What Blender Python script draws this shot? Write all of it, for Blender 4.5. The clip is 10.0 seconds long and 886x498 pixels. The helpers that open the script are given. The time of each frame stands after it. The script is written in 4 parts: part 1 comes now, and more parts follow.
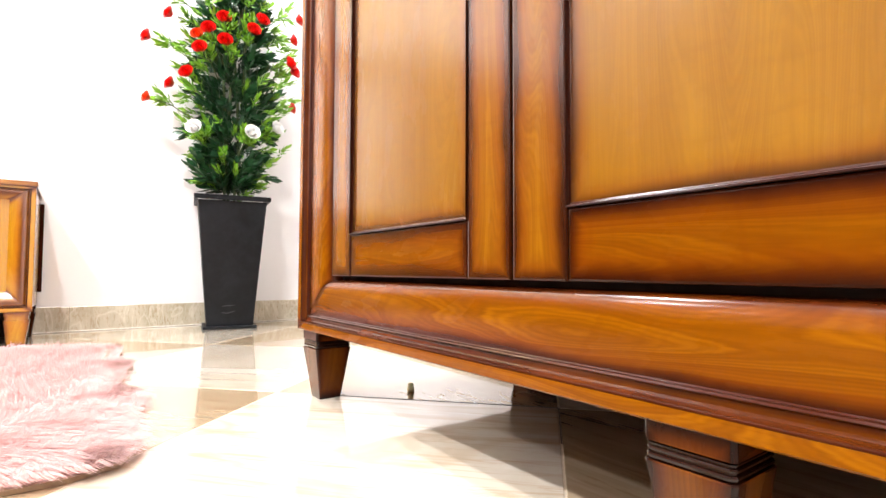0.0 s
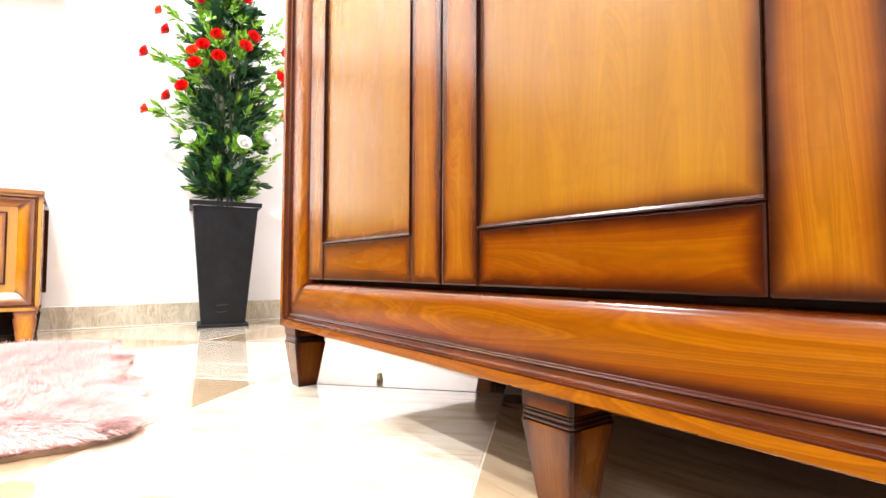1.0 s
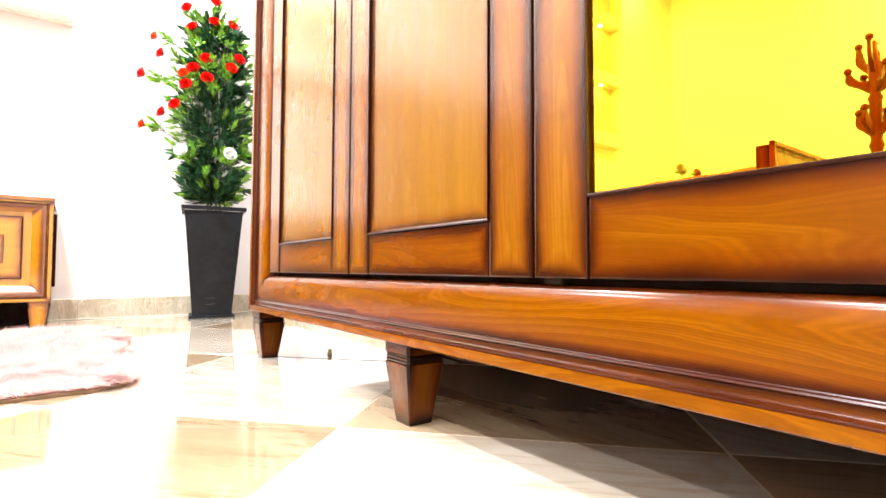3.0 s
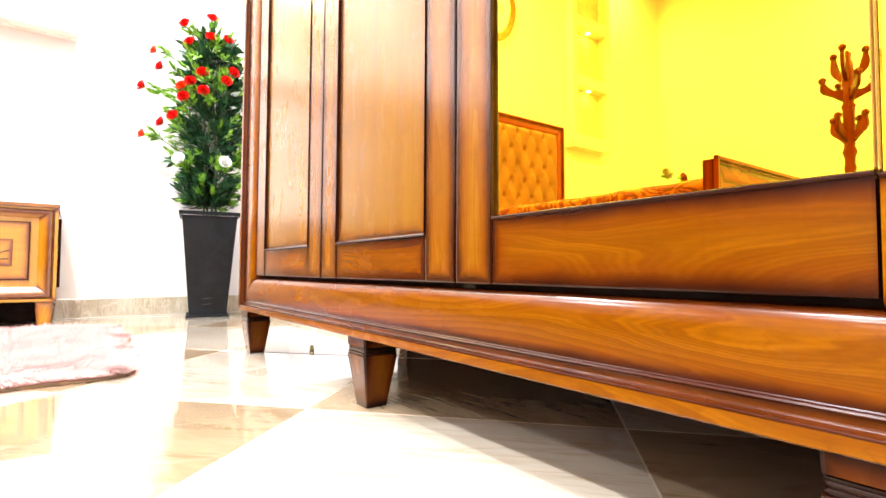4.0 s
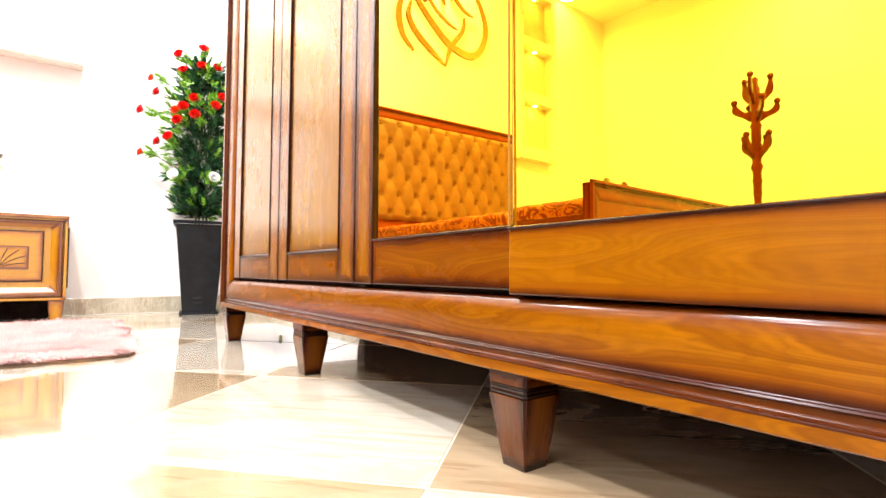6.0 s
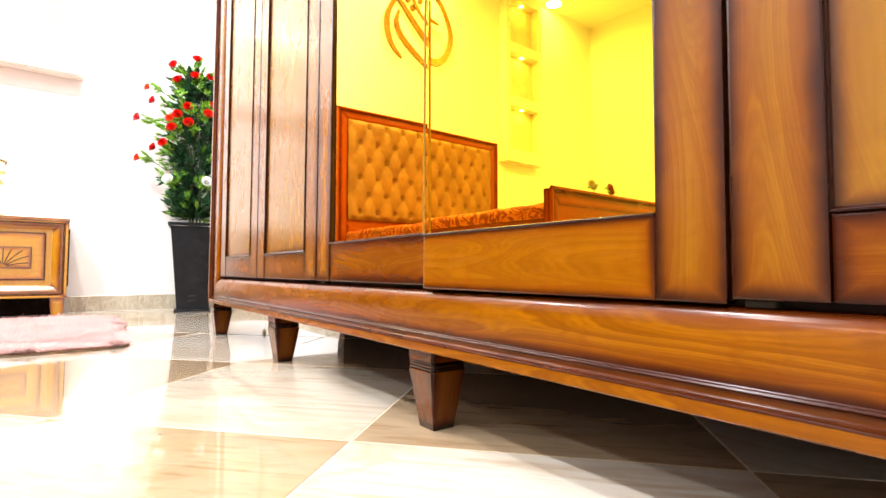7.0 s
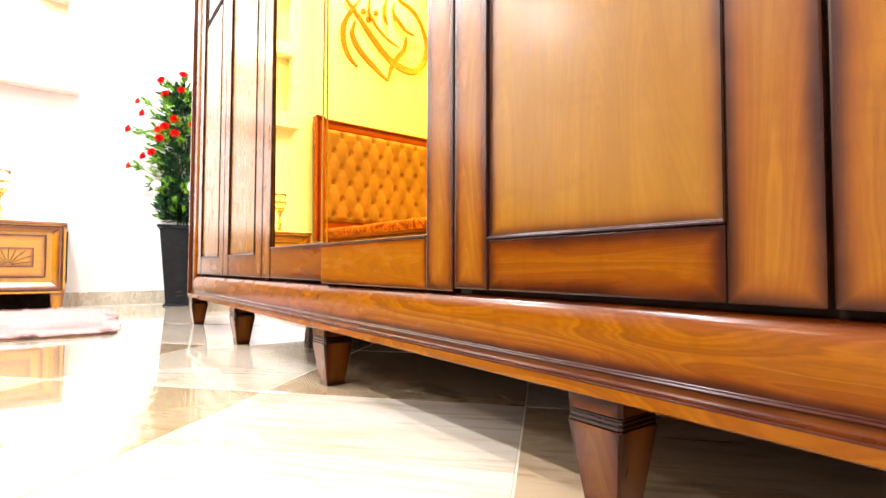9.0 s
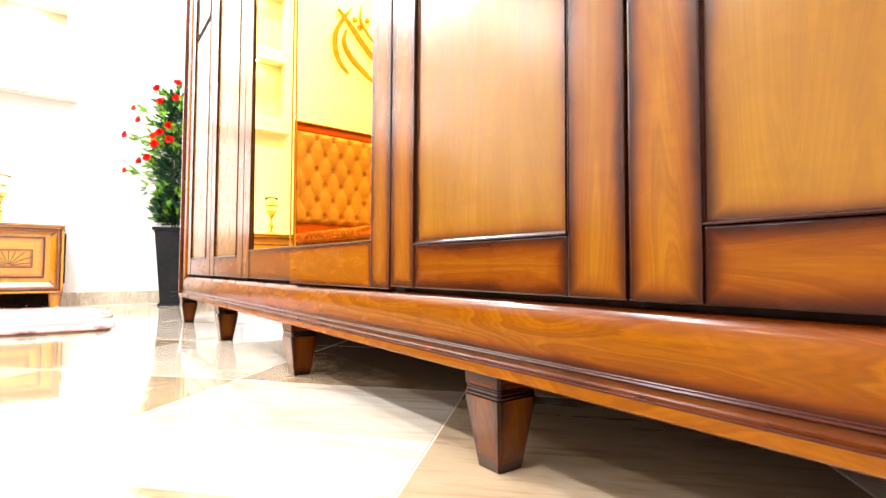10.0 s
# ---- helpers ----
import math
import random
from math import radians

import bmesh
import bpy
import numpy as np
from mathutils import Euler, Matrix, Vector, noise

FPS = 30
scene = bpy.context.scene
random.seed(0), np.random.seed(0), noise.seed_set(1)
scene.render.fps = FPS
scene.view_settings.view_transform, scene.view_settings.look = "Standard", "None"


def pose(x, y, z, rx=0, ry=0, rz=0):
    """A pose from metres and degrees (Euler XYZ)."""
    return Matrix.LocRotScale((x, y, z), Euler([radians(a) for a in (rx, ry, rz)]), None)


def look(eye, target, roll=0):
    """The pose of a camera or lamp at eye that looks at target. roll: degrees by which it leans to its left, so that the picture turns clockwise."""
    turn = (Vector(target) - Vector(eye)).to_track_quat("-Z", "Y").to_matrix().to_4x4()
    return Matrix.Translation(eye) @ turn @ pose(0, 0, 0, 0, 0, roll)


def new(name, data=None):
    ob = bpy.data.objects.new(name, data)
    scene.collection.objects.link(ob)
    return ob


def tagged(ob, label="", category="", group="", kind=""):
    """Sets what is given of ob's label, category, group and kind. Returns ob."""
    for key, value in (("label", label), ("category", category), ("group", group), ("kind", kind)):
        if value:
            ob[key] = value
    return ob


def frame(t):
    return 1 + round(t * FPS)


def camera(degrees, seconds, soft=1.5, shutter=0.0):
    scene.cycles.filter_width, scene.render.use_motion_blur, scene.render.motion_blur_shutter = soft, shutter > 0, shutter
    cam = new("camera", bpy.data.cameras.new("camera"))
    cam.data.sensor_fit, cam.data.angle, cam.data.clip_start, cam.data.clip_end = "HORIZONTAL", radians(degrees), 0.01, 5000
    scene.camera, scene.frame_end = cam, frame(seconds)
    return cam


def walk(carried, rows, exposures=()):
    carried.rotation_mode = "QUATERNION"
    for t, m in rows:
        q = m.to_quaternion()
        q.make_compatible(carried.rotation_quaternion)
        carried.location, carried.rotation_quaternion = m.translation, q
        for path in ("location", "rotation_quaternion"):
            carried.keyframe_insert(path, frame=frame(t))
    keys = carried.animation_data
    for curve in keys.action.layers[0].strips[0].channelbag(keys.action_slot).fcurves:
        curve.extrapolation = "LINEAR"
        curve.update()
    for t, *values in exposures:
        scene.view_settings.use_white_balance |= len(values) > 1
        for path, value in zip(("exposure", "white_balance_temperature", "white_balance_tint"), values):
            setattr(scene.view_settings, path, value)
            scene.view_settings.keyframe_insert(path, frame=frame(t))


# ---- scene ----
cam = camera(82.6, 10.0)
PATH = [
    (0, (0.856, -0.365, 0.231), (-0.754, 0.818, 0.318), 0.2),
    (0.5, (0.925, -0.371, 0.235), (-0.681, 0.817, 0.324), 0.1),
    (1, (1.004, -0.387, 0.24), (-0.6, 0.805, 0.325), 0.2),
    (1.5, (1.082, -0.396, 0.242), (-0.522, 0.795, 0.327), 0.1),
    (2, (1.16, -0.403, 0.237), (-0.443, 0.789, 0.319), 0.1),
    (2.5, (1.24, -0.407, 0.228), (-0.363, 0.786, 0.31), 0.2),
    (4, (1.47, -0.42, 0.239), (-0.135, 0.77, 0.323), 0.3),
    (4.5, (1.557, -0.432, 0.241), (-0.047, 0.759, 0.328), 0.5),
    (5, (1.645, -0.444, 0.244), (0.041, 0.747, 0.332), 0.5),
    (5.5, (1.743, -0.457, 0.246), (0.141, 0.737, 0.336), 0.3),
    (7, (2.032, -0.456, 0.244), (0.428, 0.736, 0.333), 0.3),
    (7.5, (2.128, -0.454, 0.245), (0.524, 0.739, 0.33), 0.2),
    (8, (2.225, -0.454, 0.245), (0.623, 0.741, 0.328), 0.3),
    (8.5, (2.317, -0.451, 0.248), (0.714, 0.742, 0.328), 0.3),
    (9, (2.404, -0.444, 0.251), (0.799, 0.746, 0.326), 0.2),
    (9.5, (2.483, -0.435, 0.253), (0.877, 0.755, 0.331), 0.2),
    (10, (2.562, -0.431, 0.251), (0.956, 0.758, 0.332), 0.3),
]
walk(cam, [(t, look(eye, target, roll)) for t, eye, target, roll in PATH],
     ((0, -0.17), (1, 0.05), (2, 0.24), (4, 0.12), (5.5, -0.02), (7, -0.2), (7.5, -0.24), (8.5, -0.1), (9.2, 0.03), (10, 0.2)))

# ---- world, lamps, exposure ----
world = bpy.data.worlds.new("world")
scene.world = world
world.use_nodes = True
world.node_tree.nodes["Background"].inputs[0].default_value = (0.9, 0.95, 1.0, 1)
world.node_tree.nodes["Background"].inputs[1].default_value = 0.05
SPOT_WATTS = 97.0

# room box: far wall, right wall, back wall behind the wardrobe, wall across the room, ceiling
XW, XE, YN, YS, ZC = -1.487, 4.3, 0.64, -4.70, 3.15


# ---- node helpers ----
def material(name):
    m = bpy.data.materials.new(name)
    m.use_nodes = True
    nt = m.node_tree
    return m, nt, nt.nodes["Principled BSDF"]


def node(nt, kind, **settings):
    n = nt.nodes.new(kind)
    for key, value in settings.items():
        if key == "operation":
            n.operation = value
        elif key == "data_type":
            n.data_type = value
        elif key == "uv_map":
            n.uv_map = value
    return n


def math_node(nt, op, a, b=None, c=None):
    n = nt.nodes.new("ShaderNodeMath")
    n.operation = op
    for i, v in enumerate((a, b, c)):
        if v is None:
            continue
        if isinstance(v, (int, float)):
            n.inputs[i].default_value = v
        else:
            nt.links.new(v, n.inputs[i])
    return n.outputs[0]


def mix(nt, fac, a, b):
    n = nt.nodes.new("ShaderNodeMix")
    n.data_type = "RGBA"
    for sock, v in ((n.inputs[0], fac), (n.inputs[6], a), (n.inputs[7], b)):
        if isinstance(v, (int, float)):
            sock.default_value = v
        elif isinstance(v, tuple):
            sock.default_value = (*v, 1)
        else:
            nt.links.new(v, sock)
    return n.outputs[2]


def noise_tex(nt, vec, scale, detail=4, rough=0.55, distortion=0.0):
    n = nt.nodes.new("ShaderNodeTexNoise")
    n.inputs["Scale"].default_value = scale
    n.inputs["Detail"].default_value = detail
    n.inputs["Roughness"].default_value = rough
    n.inputs["Distortion"].default_value = distortion
    if vec is not None:
        nt.links.new(vec, n.inputs["Vector"])
    return n.outputs[0]


def mapped(nt, vec, scale, offset=None):
    n = nt.nodes.new("ShaderNodeMapping")
    nt.links.new(vec, n.inputs[0])
    n.inputs["Scale"].default_value = scale
    if offset is not None:
        nt.links.new(offset, n.inputs["Location"])
    return n.outputs[0]


def ramp(nt, fac, lo, hi, a=0.0, b=1.0):
    n = nt.nodes.new("ShaderNodeMapRange")
    n.interpolation_type = "SMOOTHSTEP"
    for i, v in ((1, lo), (2, hi), (3, a), (4, b)):
        n.inputs[i].default_value = v
    nt.links.new(fac, n.inputs[0])
    return n.outputs[0]


def bump(nt, bsdf, height, strength, distance=0.002):
    n = nt.nodes.new("ShaderNodeBump")
    n.inputs["Strength"].default_value = strength
    n.inputs["Distance"].default_value = distance
    nt.links.new(height, n.inputs["Height"])
    nt.links.new(n.outputs[0], bsdf.inputs["Normal"])


def object_coords(nt):
    return nt.nodes.new("ShaderNodeTexCoord").outputs["Object"]


def random_offset(nt, spread=37.0):
    info = nt.nodes.new("ShaderNodeObjectInfo")
    c = nt.nodes.new("ShaderNodeCombineXYZ")
    a = math_node(nt, "MULTIPLY", info.outputs["Random"], spread)
    nt.links.new(a, c.inputs[0])
    nt.links.new(math_node(nt, "MULTIPLY", a, 1.7), c.inputs[1])
    nt.links.new(math_node(nt, "MULTIPLY", a, 0.6), c.inputs[2])
    return c.outputs[0], info.outputs["Random"]


def wood(name, light, mid, glaze, edge=0.035, strength=0.75, contrast=1.0, film=1.80, haze=0.23, gloss=0.07):
    """Stained, lacquered wood: grain along v of the metre map, hand-rubbed dark glaze at each piece's rim."""
    m, nt, bsdf = material(name)
    uv = node(nt, "ShaderNodeUVMap", uv_map="metres").outputs[0]
    size = node(nt, "ShaderNodeUVMap", uv_map="size").outputs[0]
    offset, rnd = random_offset(nt)
    sep = nt.nodes.new("ShaderNodeSeparateXYZ")
    nt.links.new(uv, sep.inputs[0])
    sz = nt.nodes.new("ShaderNodeSeparateXYZ")
    nt.links.new(size, sz.inputs[0])
    du = math_node(nt, "MINIMUM", sep.outputs[0], math_node(nt, "SUBTRACT", sz.outputs[0], sep.outputs[0]))
    dv = math_node(nt, "MINIMUM", sep.outputs[1], math_node(nt, "SUBTRACT", sz.outputs[1], sep.outputs[1]))
    d = math_node(nt, "MINIMUM", du, dv)
    blotch = noise_tex(nt, mapped(nt, uv, (9, 9, 1), offset), 1.0, 3)
    d = math_node(nt, "ADD", d, math_node(nt, "MULTIPLY", math_node(nt, "SUBTRACT", blotch, 0.5), edge * 0.9))
    rim = ramp(nt, d, 0.0, edge, strength, 0.0)
    # cathedral figure: soft contour lines of a stretched field, with fine lines between them
    field = noise_tex(nt, mapped(nt, uv, (13.0, 1.3, 1), offset), 1.0, 1.5, 0.45, 0.40)
    ragged = noise_tex(nt, mapped(nt, uv, (150, 22, 1), offset), 1.0, 3)
    wobble = math_node(nt, "ADD", math_node(nt, "MULTIPLY", field, 22.0), math_node(nt, "MULTIPLY", ragged, 0.35))
    saw = math_node(nt, "FRACT", wobble)
    rings = math_node(nt, "MULTIPLY", ramp(nt, saw, 0.05, 0.82), ramp(nt, saw, 0.82, 1.0, 1.0, 0.0))
    fine = math_node(nt, "ADD", math_node(nt, "MULTIPLY", math_node(nt, "SINE", math_node(nt, "MULTIPLY", wobble, 25.0)), 0.5), 0.5)
    pores = noise_tex(nt, mapped(nt, uv, (520, 14, 1), offset), 1.0, 3, 0.6)
    streak = noise_tex(nt, mapped(nt, uv, (38, 1.6, 1), offset), 1.0, 4, 0.6)
    broad = noise_tex(nt, mapped(nt, uv, (7, 0.8, 1), offset), 1.0, 2, 0.5)
    # curl: faint ripples across the grain that come and go
    curl = noise_tex(nt, mapped(nt, uv, (11, 34, 1), offset), 1.0, 3, 0.55, 1.2)
    c = mix(nt, ramp(nt, streak, 0.3, 0.72, 0.0, 0.5), light, mid)
    c = mix(nt, ramp(nt, broad, 0.35, 0.7, 0.0, 0.40), c, mid)
    c = mix(nt, math_node(nt, "MULTIPLY", rings, 0.62 * contrast), c, mid)
    c = mix(nt, math_node(nt, "MULTIPLY", math_node(nt, "MULTIPLY", fine, streak), 0.62 * contrast), c, tuple(v * 0.72 for v in mid))
    c = mix(nt, ramp(nt, pores, 0.48, 0.72, 0.0, 0.16 * contrast), c, tuple(v * 0.45 for v in mid))
    c = mix(nt, ramp(nt, curl, 0.50, 0.72, 0.0, 0.30), c, mid)
    c = mix(nt, ramp(nt, blotch, 0.35, 0.75, 0.0, 0.22), c, mid)
    # the glaze starts as a red-brown breath and ends nearly black
    c = mix(nt, ramp(nt, d, -edge * 0.2, edge * 2.0, strength * 0.95, 0.0), c, (mid[0] * 0.80, mid[1] * 0.42, mid[2] * 0.5))
    c = mix(nt, rim, c, glaze)
    nt.links.new(c, bsdf.inputs["Base Color"])
    rough = ramp(nt, noise_tex(nt, mapped(nt, uv, (26, 9, 1), offset), 1.0, 4), 0.3, 0.7, 0.20, 0.30)
    nt.links.new(rough, bsdf.inputs["Roughness"])
    bsdf.inputs["Specular IOR Level"].default_value = 0.03
    bsdf.inputs["Coat IOR"].default_value = film
    # satin lacquer: little gloss face on, full gloss at a glancing angle
    facing = nt.nodes.new("ShaderNodeLayerWeight")
    facing.inputs[0].default_value = 0.5
    sheen = ramp(nt, facing.outputs["Facing"], 0.08, 0.48, gloss, 1.0)
    nt.links.new(sheen, bsdf.inputs["Coat Weight"])
    bsdf.inputs["Coat Roughness"].default_value = haze
    bump(nt, bsdf, math_node(nt, "ADD", pores, math_node(nt, "MULTIPLY", rings, 0.2)), 0.005, 0.0003)
    return m


WOOD = wood("lacquered_wood", (0.240, 0.082, 0.0006), (0.126, 0.032, 0.0002), (0.012, 0.0018, 0.0005), 0.021, 0.93, 1.0, 1.62, 0.20, 0.14)
STILE_WOOD = wood("stile_wood", (0.255, 0.102, 0.0022), (0.158, 0.052, 0.0008), (0.012, 0.0020, 0.0005), 0.018, 0.92, 0.75, 1.76, 0.22, 0.18)
PALE_RAIL = wood("pale_rail_wood", (0.275, 0.098, 0.0008), (0.178, 0.052, 0.0004), (0.020, 0.003, 0.0005), 0.011, 0.85, 0.7, 1.62, 0.18, 0.14)
PLINTH_WOOD = wood("plinth_wood", (0.255, 0.086, 0.0005), (0.130, 0.0325, 0.0002), (0.020, 0.0026, 0.0008), 0.012, 0.88, 1.0, 1.46, 0.20, 0.24)
PANEL_WOOD = wood("panel_veneer", (0.245, 0.114, 0.0030), (0.172, 0.068, 0.0012), (0.014, 0.003, 0.001), 0.015, 0.78, 0.45, 1.80, 0.24, 0.20)
DARK_WOOD = wood("dark_glazed_wood", (0.085, 0.018, 0.0012), (0.048, 0.0088, 0.0006), (0.006, 0.0015, 0.001), 0.010, 0.7, 1.0, 1.35, 0.28, 0.10)
RING_WOOD = wood("ring_glaze", (0.022, 0.006, 0.0020), (0.014, 0.0035, 0.0015), (0.004, 0.0012, 0.001), 0.006, 0.7, 0.6, 1.50, 0.14, 0.4)
LEG_WOOD = wood("leg_wood", (0.135, 0.042, 0.002), (0.072, 0.018, 0.001), (0.005, 0.0014, 0.0008), 0.020, 0.93, 0.8, 1.50, 0.22, 0.2)
BED_WOOD = wood("bed_wood", (0.34, 0.066, 0.004), (0.23, 0.036, 0.002), (0.07, 0.010, 0.002), 0.020, 0.7, 0.55, 1.35)
RACK_WOOD = wood("rack_wood", (0.17, 0.030, 0.002), (0.10, 0.014, 0.001), (0.03, 0.004, 0.001), 0.012, 0.7, 0.5, 1.35)
STAND_WOOD = wood("stand_wood", (0.56, 0.295, 0.012), (0.42, 0.180, 0.005), (0.06, 0.012, 0.003), 0.017, 0.80, 0.7, 1.8, 0.2, 1.0)


def plain(name, colour, rough, metal=0.0, vary=0.12, scale=8.0, relief=0.0):
    m, nt, bsdf = material(name)
    co = object_coords(nt)
    n = noise_tex(nt, co, scale, 6, 0.6)
    c = mix(nt, ramp(nt, n, 0.3, 0.7), tuple(v * (1 - vary) for v in colour), tuple(min(1, v * (1 + vary)) for v in colour))
    nt.links.new(c, bsdf.inputs["Base Color"])
    bsdf.inputs["Metallic"].default_value = metal
    nt.links.new(ramp(nt, noise_tex(nt, co, scale * 5, 4), 0.3, 0.7, rough * 0.8, min(1, rough * 1.2)), bsdf.inputs["Roughness"])
    bsdf.inputs["Specular IOR Level"].default_value = 0.05 if max(colour) < 0.016 and rough > 0.9 else 0.2 if max(colour) < 0.02 else 0.5
    if relief:
        bump(nt, bsdf, noise_tex(nt, co, scale * 22, 5), relief, 0.002)
    return m


def paint():
    m, nt, bsdf = material("white_wall_paint")
    co = object_coords(nt)
    n = noise_tex(nt, co, 1.3, 5, 0.6)
    nt.links.new(mix(nt, n, (0.80, 0.79, 0.79), (0.86, 0.85, 0.86)), bsdf.inputs["Base Color"])
    bsdf.inputs["Roughness"].default_value = 0.55
    bump(nt, bsdf, noise_tex(nt, co, 160, 4), 0.06, 0.001)
    return m


def stone(name, a, b, vein, rough, scale):
    m, nt, bsdf = material(name)
    co = object_coords(nt)
    offset, rnd = random_offset(nt, 60.0)
    big = noise_tex(nt, mapped(nt, co, (scale, scale * 2.6, scale), offset), 1.0, 6, 0.62, 1.2)
    fine = noise_tex(nt, mapped(nt, co, (scale * 5, scale * 14, scale * 5), offset), 1.0, 6, 0.65, 0.8)
    v = math_node(nt, "ABSOLUTE", math_node(nt, "SUBTRACT", noise_tex(nt, mapped(nt, co, (scale * 0.8, scale * 2.2, scale), offset), 1.3, 4, 0.5, 1.5), 0.5))
    c = mix(nt, ramp(nt, big, 0.32, 0.68), a, b)
    c = mix(nt, ramp(nt, fine, 0.42, 0.72, 0.0, 0.5), c, b)
    streak = noise_tex(nt, mapped(nt, co, (scale * 2.5, scale * 30, scale * 8), offset), 1.0, 5, 0.7, 0.5)
    c = mix(nt, ramp(nt, streak, 0.52, 0.64, 0.0, 0.75), c, tuple(p * q for p, q in zip(b, (0.84, 0.72, 0.62))))
    c = mix(nt, ramp(nt, v, 0.0, 0.05, 0.55, 0.0), c, vein)
    c = mix(nt, ramp(nt, rnd, 0.0, 1.0, 0.0, 0.25), c, b)
    nt.links.new(c, bsdf.inputs["Base Color"])
    nt.links.new(ramp(nt, fine, 0.3, 0.7, rough * 0.7, rough * 1.5), bsdf.inputs["Roughness"])
    bsdf.inputs["IOR"].default_value = 1.55
    bsdf.inputs["Coat Weight"].default_value = 0.9 if rough < 0.1 else 0.3
    bsdf.inputs["Coat IOR"].default_value = 1.6
    bsdf.inputs["Coat Roughness"].default_value = 0.025
    bump(nt, bsdf, fine, 0.03, 0.0008)
    return m


WALL_PAINT = paint()
CEILING_PAINT = plain("ceiling_paint", (0.84, 0.83, 0.82), 0.7, vary=0.03, scale=2)
TILE_LIGHT = stone("cream_floor_tile", (0.66, 0.60, 0.52), (0.56, 0.49, 0.39), (0.47, 0.37, 0.27), 0.09, 1.5)
TILE_BEIGE = stone("beige_floor_tile", (0.45, 0.340, 0.220), (0.335, 0.240, 0.145), (0.48, 0.38, 0.27), 0.09, 1.7)
SKIRTING = stone("skirting_marble", (0.58, 0.53, 0.42), (0.45, 0.40, 0.29), (0.70, 0.66, 0.56), 0.22, 4.0)
GROUT = plain("grout", (0.52, 0.44, 0.33), 0.8, vary=0.1, scale=20)
# near-black for sheets and boards that stand in for shade
SHADE_BLACK = plain("shade_black", (0.012, 0.005, 0.003), 0.85, scale=6)
BRASS = plain("polished_brass", (0.85, 0.55, 0.16), 0.18, 1.0, 0.08, 30)
POT_BLACK = plain("black_planter_paint", (0.007, 0.008, 0.010), 0.42, 0.0, 0.45, 14, 0.25)
NICHE_STONE = stone("niche_marble", (0.86, 0.83, 0.79), (0.82, 0.77, 0.71), (0.76, 0.69, 0.60), 0.3, 2.0)
# beige puts the niches' dim warm light into the colour of white backs
NICHE_DIM_TINT = plain("niche_dim_tint", (0.66, 0.57, 0.40), 0.7, 0, 0.10, 6)
REVEAL = plain("dark_reveal", (0.015, 0.007, 0.006), 1.0, scale=30)
JOINT_DARK = plain("open_joint_dirt", (0.02, 0.02, 0.022), 0.5, scale=30)
PALE_BRASS = plain("pale_brass", (0.80, 0.72, 0.36), 0.4, 0.0, 0.1, 40)
STOP_BROWN = plain("stop_brown", (0.012, 0.009, 0.004), 0.8, 0, 0.2, 60)
SCUFF = plain("scuff_grey", (0.07, 0.075, 0.08), 0.7, 0, 0.2, 60)
STRIP = plain("bronze_strip", (0.36, 0.19, 0.025), 0.5, 0.2, 0.15, 30)
GOLD_LEAF = plain("gold_wall_script", (0.34, 0.17, 0.02), 0.25, 0.6, 0.08, 20)
STEM_GREEN = plain("stem_green", (0.06, 0.09, 0.03), 0.6, 0, 0.3, 40)
SOIL = plain("dark_soil", (0.03, 0.022, 0.015), 0.95, 0, 0.4, 40, 0.8)
LACE = plain("cream_lace_cloth", (0.80, 0.76, 0.68), 0.85, 0, 0.15, 60, 0.5)


def leaf_material(name, a, b):
    m, nt, bsdf = material(name)
    isl = nt.nodes.new("ShaderNodeNewGeometry").outputs["Random Per Island"]
    info = nt.nodes.new("ShaderNodeObjectInfo").outputs["Random"]
    n = noise_tex(nt, object_coords(nt), 60, 3)
    c = mix(nt, isl, a, b)
    c = mix(nt, ramp(nt, n, 0.4, 0.8, 0.0, 0.4), c, tuple(min(1, v * 1.7) for v in b))
    c = mix(nt, math_node(nt, "MULTIPLY", info, 0.35), c, a)
    nt.links.new(c, bsdf.inputs["Base Color"])
    bsdf.inputs["Roughness"].default_value = 0.32
    return m


LEAF_DARK = leaf_material("dark_leaf", (0.007, 0.040, 0.015), (0.026, 0.105, 0.034))
LEAF_LIGHT = leaf_material("young_leaf", (0.06, 0.21, 0.014), (0.24, 0.46, 0.035))
PETAL_RED = leaf_material("red_petal", (0.55, 0.004, 0.004), (0.85, 0.012, 0.008))
PETAL_DARK = leaf_material("dark_red_petal", (0.10, 0.002, 0.003), (0.19, 0.004, 0.005))
PETAL_ORANGE = leaf_material("orange_petal", (0.75, 0.03, 0.008), (0.80, 0.10, 0.015))
PETAL_CREAM = leaf_material("cream_petal", (0.45, 0.38, 0.26), (0.62, 0.54, 0.40))
PETAL_WHITE = leaf_material("white_petal", (0.88, 0.88, 0.86), (0.93, 0.93, 0.92))


def mirror_material():
    m, nt, bsdf = material("amber_mirror")
    bsdf.inputs["Metallic"].default_value = 1.0
    bsdf.inputs["Roughness"].default_value = 0.012
    bsdf.inputs["Coat Weight"].default_value = 1.0
    bsdf.inputs["Coat Roughness"].default_value = 0.0
    bsdf.inputs["Coat IOR"].default_value = 1.36
    n = noise_tex(nt, object_coords(nt), 2.0, 3)
    nt.links.new(mix(nt, n, (0.96, 0.66, 0.035), (0.98, 0.70, 0.046)), bsdf.inputs["Base Color"])
    return m


def glass_material():
    m, nt, bsdf = material("clear_cup_glass")
    bsdf.inputs["Transmission Weight"].default_value = 1.0
    bsdf.inputs["Roughness"].default_value = 0.04
    bsdf.inputs["Base Color"].default_value = (1.0, 0.93, 0.78, 1)
    bsdf.inputs["IOR"].default_value = 1.45
    return m


